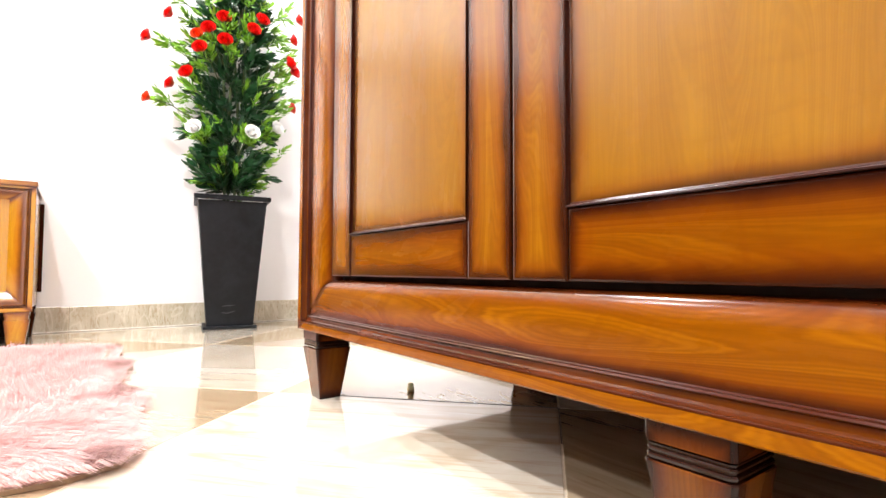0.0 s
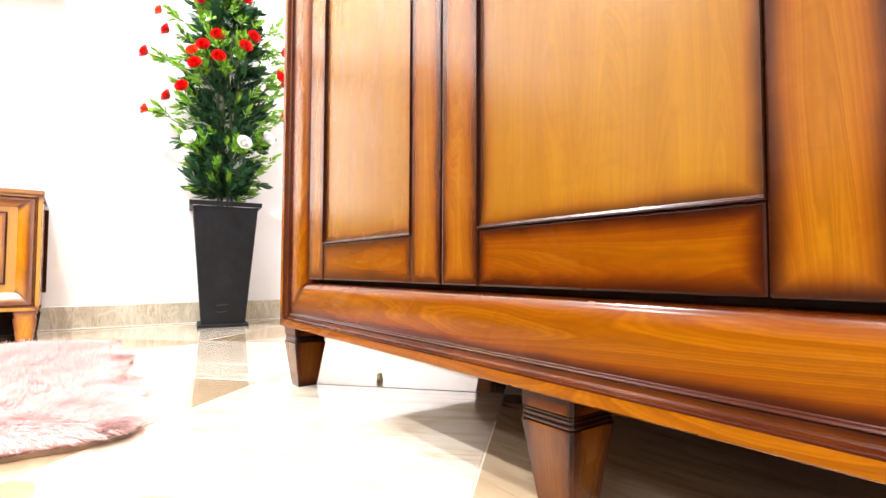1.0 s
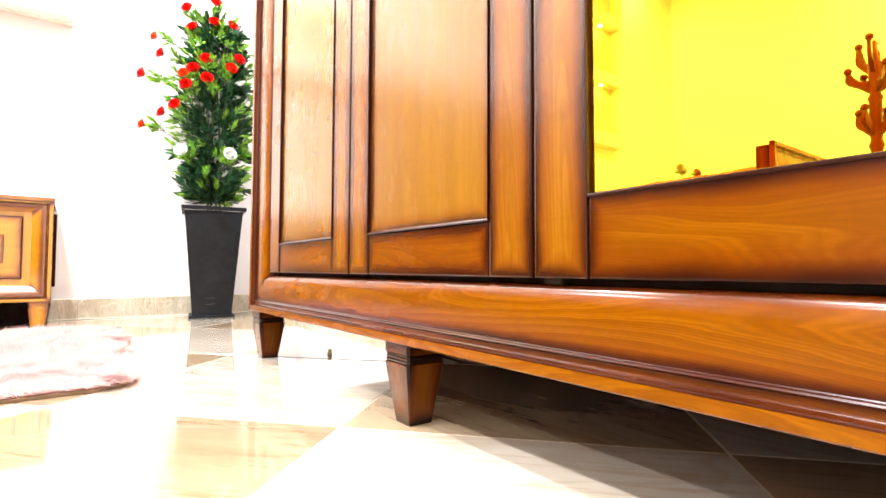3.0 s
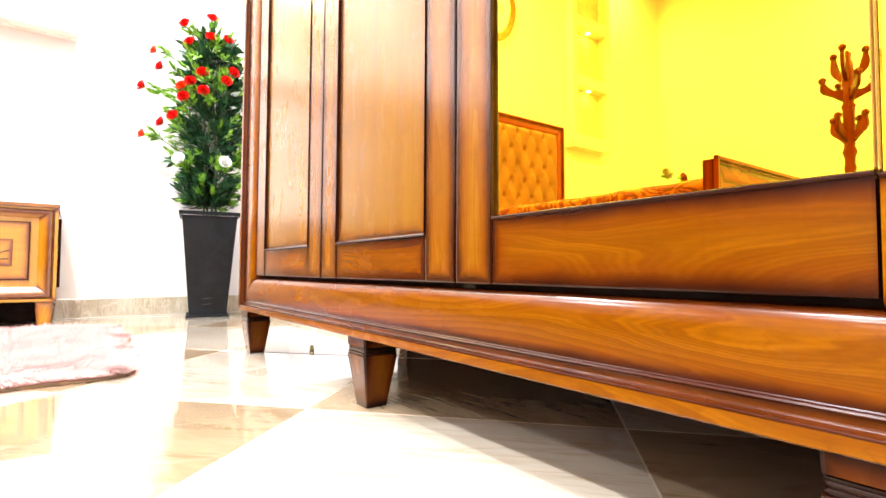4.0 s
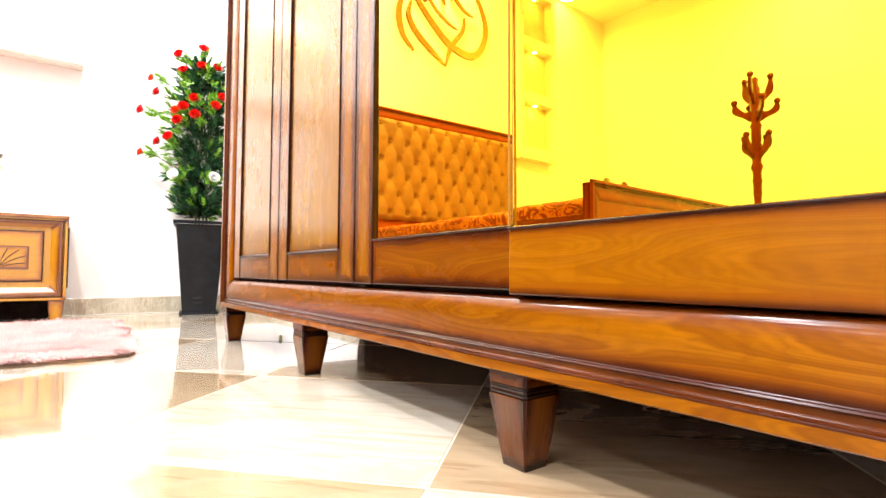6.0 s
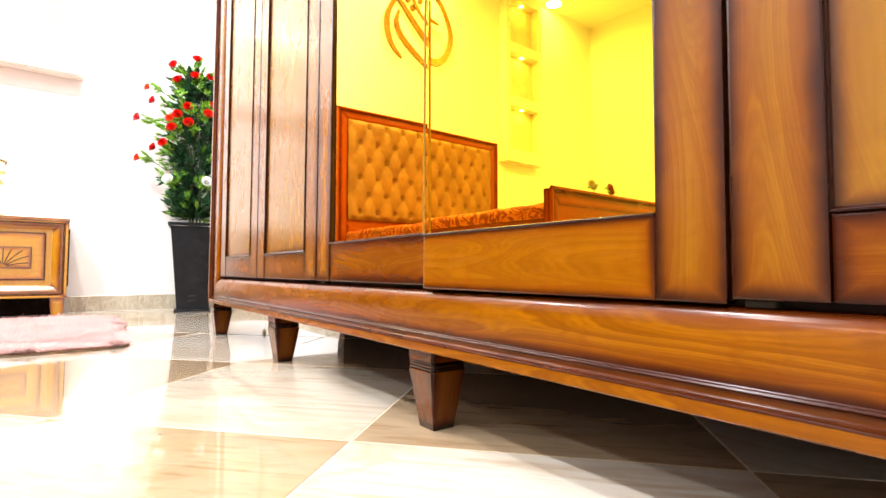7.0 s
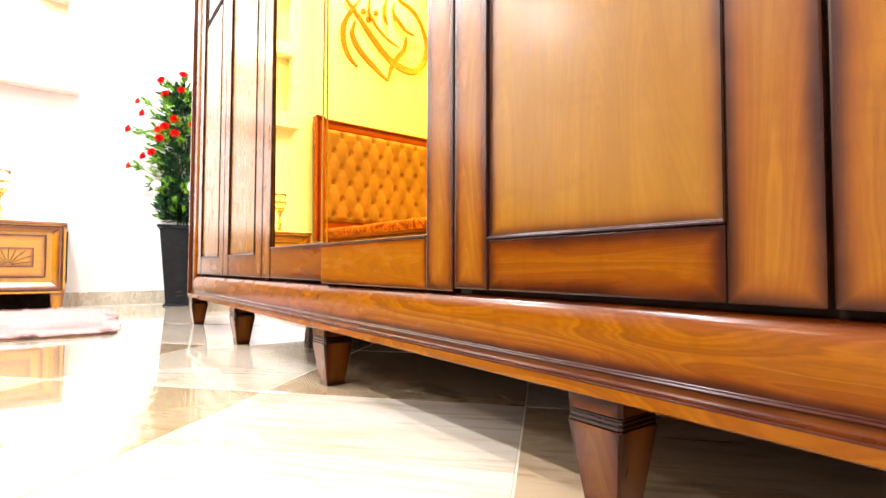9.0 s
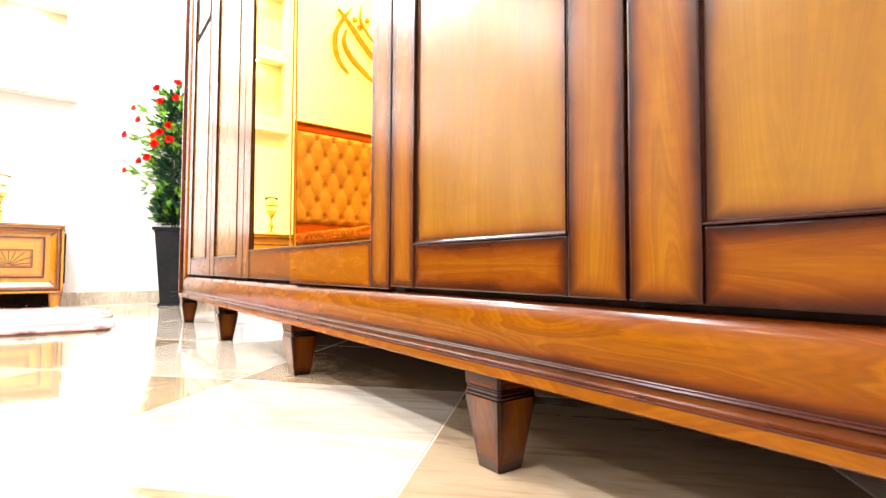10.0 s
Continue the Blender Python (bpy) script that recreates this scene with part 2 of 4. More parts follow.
def glow(name, colour, power):
    m, nt, bsdf = material(name)
    bsdf.inputs["Base Color"].default_value = (0.9, 0.9, 0.9, 1)
    bsdf.inputs["Emission Color"].default_value = (*colour, 1)
    bsdf.inputs["Emission Strength"].default_value = power
    return m


def fabric(name, a, b, scale, sheen=0.4):
    m, nt, bsdf = material(name)
    co = object_coords(nt)
    n = noise_tex(nt, co, scale, 5, 0.6)
    f = noise_tex(nt, co, 420, 2)
    c = mix(nt, ramp(nt, n, 0.35, 0.65), a, b)
    c = mix(nt, ramp(nt, f, 0.35, 0.7, 0.0, 0.3), c, tuple(v * 0.7 for v in a))
    nt.links.new(c, bsdf.inputs["Base Color"])
    bsdf.inputs["Roughness"].default_value = 0.75
    bsdf.inputs["Sheen Weight"].default_value = sheen
    bump(nt, bsdf, f, 0.2, 0.001)
    return m


MIRROR = mirror_material()
CUP_GLASS = glass_material()
SPOT_GLOW = glow("downlight_glow", (1.0, 0.95, 0.86), 40.0)
NICHE_GLOW = glow("niche_light_glow", (1.0, 0.86, 0.62), 30.0)
VELVET = fabric("tan_velvet", (0.22, 0.084, 0.008), (0.29, 0.120, 0.014), 6.0, 0.1)


def spread_material():
    m, nt, bsdf = material("patterned_bedspread")
    co = object_coords(nt)
    n = noise_tex(nt, mapped(nt, co, (5, 9, 9)), 1.0, 3, 0.5, 2.5)
    leaf = ramp(nt, math_node(nt, "SINE", math_node(nt, "MULTIPLY", n, 38)), -0.2, 0.5)
    c = mix(nt, leaf, (0.19, 0.022, 0.002), (0.46, 0.13, 0.010))
    c = mix(nt, ramp(nt, noise_tex(nt, co, 9, 4), 0.5, 0.7, 0, 0.7), c, (0.15, 0.04, 0.012))
    nt.links.new(c, bsdf.inputs["Base Color"])
    bsdf.inputs["Roughness"].default_value = 0.6
    bsdf.inputs["Specular IOR Level"].default_value = 0.2
    bump(nt, bsdf, noise_tex(nt, co, 30, 4), 0.4, 0.006)
    return m


def fur_material():
    m, nt, bsdf = material("pink_fur")
    isl = nt.nodes.new("ShaderNodeNewGeometry").outputs["Random Per Island"]
    n = noise_tex(nt, object_coords(nt), 9, 4, 0.6)
    c = mix(nt, isl, (0.73, 0.49, 0.47), (0.86, 0.66, 0.64))
    # brown guard hair shows in patches along the trimmed edge
    place = nt.nodes.new("ShaderNodeSeparateXYZ")
    nt.links.new(object_coords(nt), place.inputs[0])
    rim = math_node(nt, "MAXIMUM", math_node(nt, "DIVIDE", math_node(nt, "ABSOLUTE", place.outputs[0]), 0.57), math_node(nt, "DIVIDE", math_node(nt, "ABSOLUTE", place.outputs[1]), 0.335))
    patch = math_node(nt, "MULTIPLY", ramp(nt, rim, 0.84, 0.98, 0.12, 1.0), ramp(nt, n, 0.50, 0.64, 0.0, 0.85))
    c = mix(nt, patch, c, (0.17, 0.055, 0.038))
    nt.links.new(c, bsdf.inputs["Base Color"])
    bsdf.inputs["Roughness"].default_value = 0.6
    thin = nt.nodes.new("ShaderNodeBsdfTranslucent")
    nt.links.new(c, thin.inputs["Color"])
    both = nt.nodes.new("ShaderNodeMixShader")
    both.inputs[0].default_value = 0.5
    nt.links.new(bsdf.outputs[0], both.inputs[1])
    nt.links.new(thin.outputs[0], both.inputs[2])
    nt.links.new(both.outputs[0], nt.nodes["Material Output"].inputs["Surface"])
    return m


SPREAD = spread_material()
FUR = fur_material()
HIDE = plain("rug_backing", (0.30, 0.21, 0.13), 0.8, 0, 0.2, 30)


# ---- mesh helpers ----
def mesh_of(bm, name, mat, smooth=False):
    me = bpy.data.meshes.new(name)
    bm.to_mesh(me)
    bm.free()
    me.materials.append(mat)
    if smooth:
        for p in me.polygons:
            p.use_smooth = True
    return me


def part(name, bm, mat, parent, label="", smooth=False):
    ob = new(name, mesh_of(bm, name, mat, smooth))
    ob.parent = parent
    if label:
        tagged(ob, label)
    return ob


def thing(name, label, category, m=None, group="", kind=""):
    ob = new(name)
    ob.empty_display_size = 0.05
    if m is not None:
        ob.matrix_basis = m
    return tagged(ob, label, category, group, kind)


def maps(bm, grain="z", lo=None, hi=None):
    """Metre map and size map for the wood: v runs along the grain axis."""
    a = bm.loops.layers.uv.new("metres")
    s = bm.loops.layers.uv.new("size")
    bm.normal_update()
    xs = [v.co for v in bm.verts]
    if lo is None:
        lo = Vector([min(c[i] for c in xs) for i in range(3)])
        hi = Vector([max(c[i] for c in xs) for i in range(3)])
    g = "xyz".index(grain)
    for f in bm.faces:
        k = max(range(3), key=lambda i: abs(f.normal[i]))
        axes = [i for i in range(3) if i != k]
        v = g if g in axes else axes[1]
        u = axes[0] if axes[1] == v else axes[1]
        for l in f.loops:
            l[a].uv = (l.vert.co[u] - lo[u], l.vert.co[v] - lo[v])
            l[s].uv = (hi[u] - lo[u], hi[v] - lo[v])
    return bm


def box(x0, x1, y0, y1, z0, z1, bevel=0.0, segments=1):
    bm = bmesh.new()
    bmesh.ops.create_cube(bm, size=1, matrix=Matrix.Translation(((x0 + x1) / 2, (y0 + y1) / 2, (z0 + z1) / 2)) @ Matrix.Diagonal((x1 - x0, y1 - y0, z1 - z0, 1)))
    if bevel:
        bmesh.ops.bevel(bm, geom=list(bm.edges), offset=bevel, segments=segments, affect="EDGES", profile=0.6)
    return bm


def board(x0, x1, y0, y1, z0, z1, grain="z", bevel=0.002, segments=2):
    return maps(box(x0, x1, y0, y1, z0, z1, bevel, segments), grain)


def loft(sections, sides=24, square=0.0):
    """Closed turned or square-sided body from (z, half width) sections; square: corner chamfer share, 0 gives round."""
    bm = bmesh.new()
    rings = []
    for z, r in sections:
        if square:
            c = square
            pts = [(1, -1 + c), (1, 1 - c), (1 - c, 1), (-1 + c, 1), (-1, 1 - c), (-1, -1 + c), (-1 + c, -1), (1 - c, -1)]
        else:
            pts = [(math.cos(2 * math.pi * i / sides), math.sin(2 * math.pi * i / sides)) for i in range(sides)]
        rings.append([bm.verts.new((r * px, r * py, z)) for px, py in pts])
    n = len(rings[0])
    for a, b in zip(rings, rings[1:]):
        for i in range(n):
            bm.faces.new((a[i], a[(i + 1) % n], b[(i + 1) % n], b[i]))
    bm.faces.new(rings[-1])
    bm.faces.new(rings[0][::-1])
    bmesh.ops.recalc_face_normals(bm, faces=list(bm.faces))
    return bm


def tube(points, radius, sides=8, closed=False):
    """A pipe along points; radius may be a number or a list."""
    bm = bmesh.new()
    pts = [Vector(p) for p in points]
    rings = []
    for i, p in enumerate(pts):
        t = (pts[min(i + 1, len(pts) - 1)] - pts[max(i - 1, 0)]).normalized()
        ref = Vector((0, 0, 1)) if abs(t.z) < 0.9 else Vector((1, 0, 0))
        u = t.cross(ref).normalized()
        w = t.cross(u)
        r = radius[i] if isinstance(radius, (list, tuple)) else radius
        rings.append([bm.verts.new(p + r * (u * math.cos(2 * math.pi * k / sides) + w * math.sin(2 * math.pi * k / sides))) for k in range(sides)])
    for a, b in zip(rings, rings[1:]):
        for k in range(sides):
            bm.faces.new((a[k], a[(k + 1) % sides], b[(k + 1) % sides], b[k]))
    bm.faces.new(rings[0][::-1])
    bm.faces.new(rings[-1])
    bmesh.ops.recalc_face_normals(bm, faces=list(bm.faces))
    return bm


def catmull(points, steps=8):
    """A smooth line through points."""
    p = [Vector(q) for q in points]
    p = [2 * p[0] - p[1]] + p + [2 * p[-1] - p[-2]]
    out = []
    for i in range(1, len(p) - 2):
        for k in range(steps):
            t = k / steps
            out.append(0.5 * (2 * p[i] + (p[i + 1] - p[i - 1]) * t + (2 * p[i - 1] - 5 * p[i] + 4 * p[i + 1] - p[i + 2]) * t * t
                              + (3 * p[i] - p[i - 1] - 3 * p[i + 1] + p[i + 2]) * t ** 3))
    return out + [p[-2]]


# profile of the moulded surround: (share of its width from the outer rim, how far it stands forward)
MOULDING = ((0.0, 0.002), (0.0, 0.0135), (0.02, 0.016), (0.140, 0.016), (0.162, 0.0150), (0.176, 0.0125), (0.184, 0.0085), (0.205, 0.0068), (0.245, 0.0066), (0.262, 0.0074),
            (0.270, 0.0094), (0.285, 0.0106), (0.300, 0.0094), (0.308, 0.0066), (0.318, 0.0058), (0.45, 0.0066), (0.62, 0.0070), (0.72, 0.0067), (0.80, 0.0058), (0.86, 0.0043), (0.90, 0.0026),
            (0.935, 0.0004), (0.962, -0.0026), (0.982, -0.0065), (0.995, -0.012), (1.0, -0.018), (1.0, -0.023))
BEAD_END = 0.318
# the nightstands' front rails slope in to the drawer
STAND_MOULDING = ((0.0, 0.002), (0.0, 0.013), (0.03, 0.016), (0.13, 0.016), (0.155, 0.013), (0.165, 0.010), (0.19, 0.0095), (0.205, 0.0125), (0.22, 0.0165), (0.25, 0.0190), (0.318, 0.0190),
                  (0.38, 0.0170), (0.70, -0.0030), (0.93, -0.0180), (1.0, -0.0200), (1.0, -0.024))


def surround(side, outer, inner, profile=MOULDING):
    """One mitred side of a picture-frame surround; outer and inner are (x0, x1, z0, z1)."""
    def corner(r, i):
        return ((r[0], r[2]), (r[1], r[2]), (r[1], r[3]), (r[0], r[3]))[i]
    a, b = {"bottom": (0, 1), "right": (1, 2), "top": (2, 3), "left": (3, 0)}[side]
    bm = bmesh.new()
    ml = bm.loops.layers.uv.new("metres")
    sl = bm.loops.layers.uv.new("size")
    rows = []
    oa, ob_, ia, ib = corner(outer, a), corner(outer, b), corner(inner, a), corner(inner, b)
    length = abs(ob_[0] - oa[0]) + abs(ob_[1] - oa[1])
    width = max(abs(ia[1] - oa[1]) if side in ("bottom", "top") else abs(ia[0] - oa[0]), 1e-4)
    for f, y in profile:
        pa = (oa[0] + (ia[0] - oa[0]) * f, oa[1] + (ia[1] - oa[1]) * f)
        pb = (ob_[0] + (ib[0] - ob_[0]) * f, ob_[1] + (ib[1] - ob_[1]) * f)
        rows.append((bm.verts.new((pa[0], -y, pa[1])), bm.verts.new((pb[0], -y, pb[1])), f))
    for (p, q, f0), (r, s, f1) in zip(rows, rows[1:]):
        face = bm.faces.new((p, q, s, r))
        for l in face.loops:
            f = f0 if l.vert in (p, q) else f1
            along = 0.0 if l.vert in (p, r) else length
            # the face of the moulding and its beads are glazed each on its own
            if f0 >= BEAD_END:
                l[ml].uv, l[sl].uv = ((f - BEAD_END) * width, along), ((1 - BEAD_END) * width, length)
            elif f0 < 0.13:
                l[ml].uv, l[sl].uv = (f * width + 0.05, along), (0.12, length)
            else:
                l[ml].uv, l[sl].uv = (f * width - 0.14 * width, along), (0.16 * width, length)
    bmesh.ops.recalc_face_normals(bm, faces=list(bm.faces))
    for f in bm.faces:
        f.smooth = True
    for e in bm.edges:
        if len(e.link_faces) == 2 and e.calc_face_angle() > 0.6:
            e.smooth = False
    for f in bm.faces:
        if f.normal.y > 0.2 and abs(f.normal.y) > max(abs(f.normal.x), abs(f.normal.z)):
            bmesh.ops.reverse_faces(bm, faces=list(bm.faces))
            break
    return bm


def leg_body(height, top, foot):
    """Tapered shaft, a neck for the rings, and the block over it."""
    s = [(0.0, foot), (0.004, foot + 0.0006), (height * 0.745, top), (height * 0.755, top * 0.985), (height * 0.76, top * 0.90), (height * 0.868, top * 0.90), (height * 0.872, top * 0.99), (height, top)]
    return maps(loft(s, square=0.10), "z")


def leg_rings(height, top):
    """Three narrow dark ridges round the neck of a leg."""
    s = [(0.762, 0.905), (0.768, 0.96), (0.785, 0.975), (0.796, 0.96), (0.800, 0.925), (0.808, 0.925), (0.813, 0.955), (0.825, 0.965), (0.835, 0.95), (0.838, 0.92), (0.844, 0.92), (0.849, 0.96), (0.859, 0.965), (0.866, 0.905)]
    return maps(loft([(height * z, top * r) for z, r in s], square=0.10), "z")


# ---- room shell ----
def slab(name, x0, x1, y0, y1, z0, z1, mat, label, category):
    ob = new(name, mesh_of(box(x0, x1, y0, y1, z0, z1), name, mat))
    return tagged(ob, label, category, kind="structure")


slab("wall_west", XW - 0.2, XW, YS - 0.2, YN + 0.2, 0, ZC, WALL_PAINT, "white painted wall behind the bed and plant", "wall")
slab("wall_north", XW, XE, YN, YN + 0.2, 0, ZC, WALL_PAINT, "white painted wall behind the wardrobe", "wall")
slab("wall_south", XW, XE, YS - 0.2, YS, 0, ZC, WALL_PAINT, "white painted wall across the room", "wall")
slab("wall_east", XE, XE + 0.2, YS - 0.2, YN + 0.2, 0, ZC, WALL_PAINT, "plain white wall closing the room", "wall")
slab("ceiling", XW - 0.2, XE + 0.2, YS - 0.2, YN + 0.2, ZC, ZC + 0.15, CEILING_PAINT, "flat white ceiling with recessed downlights", "ceiling")
floor = slab("floor", XW - 0.2, XE + 0.2, YS - 0.2, YN + 0.2, -0.12, -0.0007, GROUT, "polished chequered floor of cream and beige tiles", "floor")

# ---- ceiling downlights ----
SPOTS = [(-1.38, -3.87), (0.55, -3.87), (2.3, -3.87), (-1.32, -1.95), (0.55, -1.95), (2.3, -1.95), (-1.32, -0.95), (0.55, -0.95)]
spot_ring = mesh_of(loft([(-0.008, 0.062), (-0.006, 0.068), (0.0, 0.070), (0.0, 0.050), (-0.006, 0.048)], 28), "ring", plain("downlight_trim", (0.8, 0.8, 0.8), 0.3, scale=20), True)
spot_disc = mesh_of(loft([(-0.010, 0.045), (-0.007, 0.047)], 28), "lens", SPOT_GLOW)
# the one near the planter is an unseen source, set forward to brighten the wall
SPOTS[SPOTS.index((-1.32, -0.95))] = (-1.02, -0.22)
for x, y in SPOTS:
    lamp_ob = thing("downlight", "small round white recessed ceiling downlight, lit", "ceiling light", pose(x, y, ZC), group="ceiling downlights")
    for name, me in (("trim_ring", spot_ring), ("lens", spot_disc)):
        o = new(name, me)
        o.parent = lamp_ob
    light = bpy.data.lights.new("downlight_beam", "AREA")
    light.shape, light.size, light.energy, light.color, light.spread = "DISK", 0.16, SPOT_WATTS * (0.28 if x < -1.35 else 0.72 if y < -3 else 0.87 if y < -1.5 else 0.95), (0.965, 0.978, 1.0), radians(165)
    beam = new("downlight_beam", light)
    beam.matrix_basis = pose(x, y, ZC - 0.02)

# ---- wardrobe ----
WX0, WX1, WZ0, WZ1 = -0.088, 2.836, 0.1200, 2.25
EDGES = (0.030, 0.4785, 0.931, 1.3775, 1.8305, 2.2775, 2.722)
DOOR_Z0, DOOR_Z1 = 0.2215, 2.12
OUTER, INNER = (WX0, WX1, WZ0, WZ1), (0.028, 2.724, 0.2155, 2.13)
wardrobe = thing("wardrobe", "tall six-door wardrobe of glossy honey-brown wood with two mirrored doors", "wardrobe")
part("carcass", maps(box(WX0 + 0.004, WX1 - 0.004, 0.027, 0.60, WZ0 + 0.002, WZ1 - 0.004)), LEG_WOOD, wardrobe)
# black sheet: paints the shade in the gaps round the doors
part("recess", box(0.02, 2.73, 0.0235, 0.0265, 0.14, 2.2), SHADE_BLACK, wardrobe, "black sheet standing in for the shade behind the doors")
for side, name in (("bottom", "plinth_rail"), ("left", "side_post"), ("right", "side_post"), ("top", "cornice_rail")):
    part(name, surround(side, OUTER, INNER), PLINTH_WOOD, wardrobe, "moulded front rail with beads and a dark glazed rim" if side == "bottom" else "", smooth=False)
# unseen board, added so the floor mirrors black under the wardrobe
part("rear_board", maps(box(0.035, 2.71, 0.500, 0.514, 0.0, WZ0 + 0.001, 0.001)), SHADE_BLACK, wardrobe, "added black board that darkens the floor's reflection under the wardrobe")
leg_mesh = mesh_of(leg_body(WZ0 + 0.001, 0.0335, 0.0200), "leg", LEG_WOOD)
ring_mesh = mesh_of(leg_rings(WZ0 + 0.001, 0.0335), "leg_ring", RING_WOOD)
for lx in (-0.030, 0.667, 1.378, 2.079, 2.768):
    for ly in (0.0195, 0.55):
        o = new("leg", leg_mesh)
        o.parent, o.location = wardrobe, (lx, ly, 0)
        tagged(o, "tapered square leg with a ringed neck")
        r = new("leg_ring", ring_mesh)
        r.parent = o
        tagged(r, "dark glossy turned rings")

for sx in (0.942, 1.840):
    part("door_stop", box(sx, sx + 0.024, 0.006, 0.0232, 0.2150, 0.2216, 0.001), STOP_BROWN, wardrobe, "small dull brown door stop")

RAIL_TOP, STILE = 0.2895, 0.071
UP0, UP1 = 1.258, 1.262


def groove_frame(x0, x1, z0, z1, depth, width):
    """A dark sloping moulding that runs round a sunk panel."""
    prof = ((0.0, 0.0005), (0.15, 0.0022), (0.38, 0.0018), (0.55, -depth * 0.45), (1.0, -depth))
    bm = bmesh.new()
    a = bm.loops.layers.uv.new("metres")
    s = bm.loops.layers.uv.new("size")
    rings = []
    for f, y in prof:
        w, u = f * width, f * width * 0.42
        rings.append([bm.verts.new(c) for c in ((x0 + u, -y, z0 + w), (x1 - u, -y, z0 + w), (x1 - u, -y, z1 - w), (x0 + u, -y, z1 - w))])
    for r0, r1 in zip(rings, rings[1:]):
        for i in range(4):
            f = bm.faces.new((r0[i], r0[(i + 1) % 4], r1[(i + 1) % 4], r1[i]))
            for l in f.loops:
                l[a].uv = (l.vert.co.x - x0, l.vert.co.z - z0)
                l[s].uv = (x1 - x0, z1 - z0)
    bm.normal_update()
    return bm


def door(i, mirrored, hinge, m):
    """A door in its own frame: x from its hinge, front at y = 0."""
    x0, x1 = EDGES[i] + 0.0018 - hinge, EDGES[i + 1] - 0.0018 - hinge
    d = new("door")
    d.empty_display_size = 0.05
    d.parent = wardrobe
    d.matrix_basis = m
    th = 0.022
    left_glass = mirrored and i == 3
    right_glass = mirrored and i == 2
    sl, sr = (0.0 if left_glass else STILE), (0.0 if right_glass else 0.066 if left_glass else STILE)
    if sl:
        part("stile", board(x0, x0 + sl - 0.0008, 0, th, DOOR_Z0, DOOR_Z1, "z", 0.0022), STILE_WOOD, d)
    if sr:
        part("stile", board(x1 - sr + 0.0008, x1, 0, th, DOOR_Z0, DOOR_Z1, "z", 0.0022), STILE_WOOD, d)
    top = (0.3050 if i == 2 else 0.3060) if mirrored else RAIL_TOP
    rail = box(x0 + sl, x1 - sr, 0.0012, th - 0.001, DOOR_Z0, top, 0.0025, 2)
    # the two mirrored doors' rails meet without a glazed end
    lo, hi = Vector((x0 + sl - (0.1 if left_glass else 0), 0.0012, DOOR_Z0)), Vector((x1 - sr + (0.1 if right_glass else 0), th - 0.001, top))
    part("bottom_rail", maps(rail, "x", lo, hi), PALE_RAIL if i == 3 else WOOD, d, "paler lower rail with straight grain" if i == 3 else "lower rail with flame-like grain")
    part("top_rail", board(x0 + sl, x1 - sr, 0.0012, th - 0.001, DOOR_Z1 - 0.08, DOOR_Z1, "x", 0.0025), WOOD, d)
    if mirrored:
        gx0, gx1 = x0 + sl, x1 - sr
        pane = part("mirror", box(gx0 + 0.001, gx1 - 0.001, 0.0, 0.004, 0.001, DOOR_Z1 - 0.084 - top, 0.0015), MIRROR, d, "amber-tinted mirror glass")
        pane.matrix_basis = pose(0, 0.0075, top, 0.2)
        part("mirror_backing", box(gx0 + 0.0005, gx1 - 0.0005, 0.0125, th - 0.001, top, DOOR_Z1 - 0.08), STRIP, d)
        part("bead", board(gx0, gx1, -0.001, 0.005, top - 0.003, top + 0.001, "x", 0.0015), WOOD, d)
        if left_glass:
            part("edge_strip", box(gx0, gx0 + 0.0014, -0.0005, 0.0040, top + 0.002, DOOR_Z1 - 0.081, 0.0008), STRIP, d, "thin bronze strip on the mirror's edge")
        if right_glass:
            part("edge_strip", box(gx1 - 0.0012, gx1 + 0.0006, 0.0005, 0.0045, top + 0.002, DOOR_Z1 - 0.081, 0.0008), STRIP, d, "thin bronze strip on the mirror's edge")
        return d
    px0, px1 = x0 + sl, x1 - sr
    part("panel", board(px0 + 0.001, px1 - 0.001, 0.0041, 0.016, RAIL_TOP + 0.001, UP1 + 0.05, "z", 0), PANEL_WOOD, d, "flat veneered panel with a darkened rim")
    part("moulding", groove_frame(px0, px1, RAIL_TOP, DOOR_Z1 - 0.08, 0.0036, 0.0048), DARK_WOOD, d, "dark bead round the panel")
    # sunk upper insert with a slanting foot: a dark reveal, a pale field and a thin scored line below it
    lo, hi = (UP0, UP1) if i % 2 == 0 else (UP1, UP0)
    ix0, ix1, iz1 = px0 + 0.026, px1 - 0.024, DOOR_Z1 - 0.11
    rim_pts = ((ix0, lo), (ix1, hi), (ix1, iz1), (ix0, iz1))
    field_pts = ((ix0 + 0.014, lo + 0.026), (ix1 - 0.014, hi + 0.026), (ix1 - 0.014, iz1 - 0.016), (ix0 + 0.014, iz1 - 0.016))
    bm = bmesh.new()
    front = [[bm.verts.new((x, y, z)) for x, z in pts] for y, pts in ((0.0050, rim_pts), (0.0026, rim_pts), (0.0030, field_pts), (0.0050, field_pts))]
    for r0, r1 in zip(front, front[1:]):
        for k in range(4):
            bm.faces.new((r0[k], r0[(k + 1) % 4], r1[(k + 1) % 4], r1[k]))
    bmesh.ops.recalc_face_normals(bm, faces=list(bm.faces))
    part("insert_border", bm, REVEAL, d, "dark reveal with a slanting lower edge")
    bm = bmesh.new()
    za, zb = lo - 0.066, hi - 0.066
    verts = [bm.verts.new((x, y, z)) for y in (0.0046, 0.0034) for x, z in ((px0 + 0.004, za), (px1 - 0.004, zb), (px1 - 0.004, zb + 0.003), (px0 + 0.004, za + 0.003))]
    bm.faces.new(verts[4:])
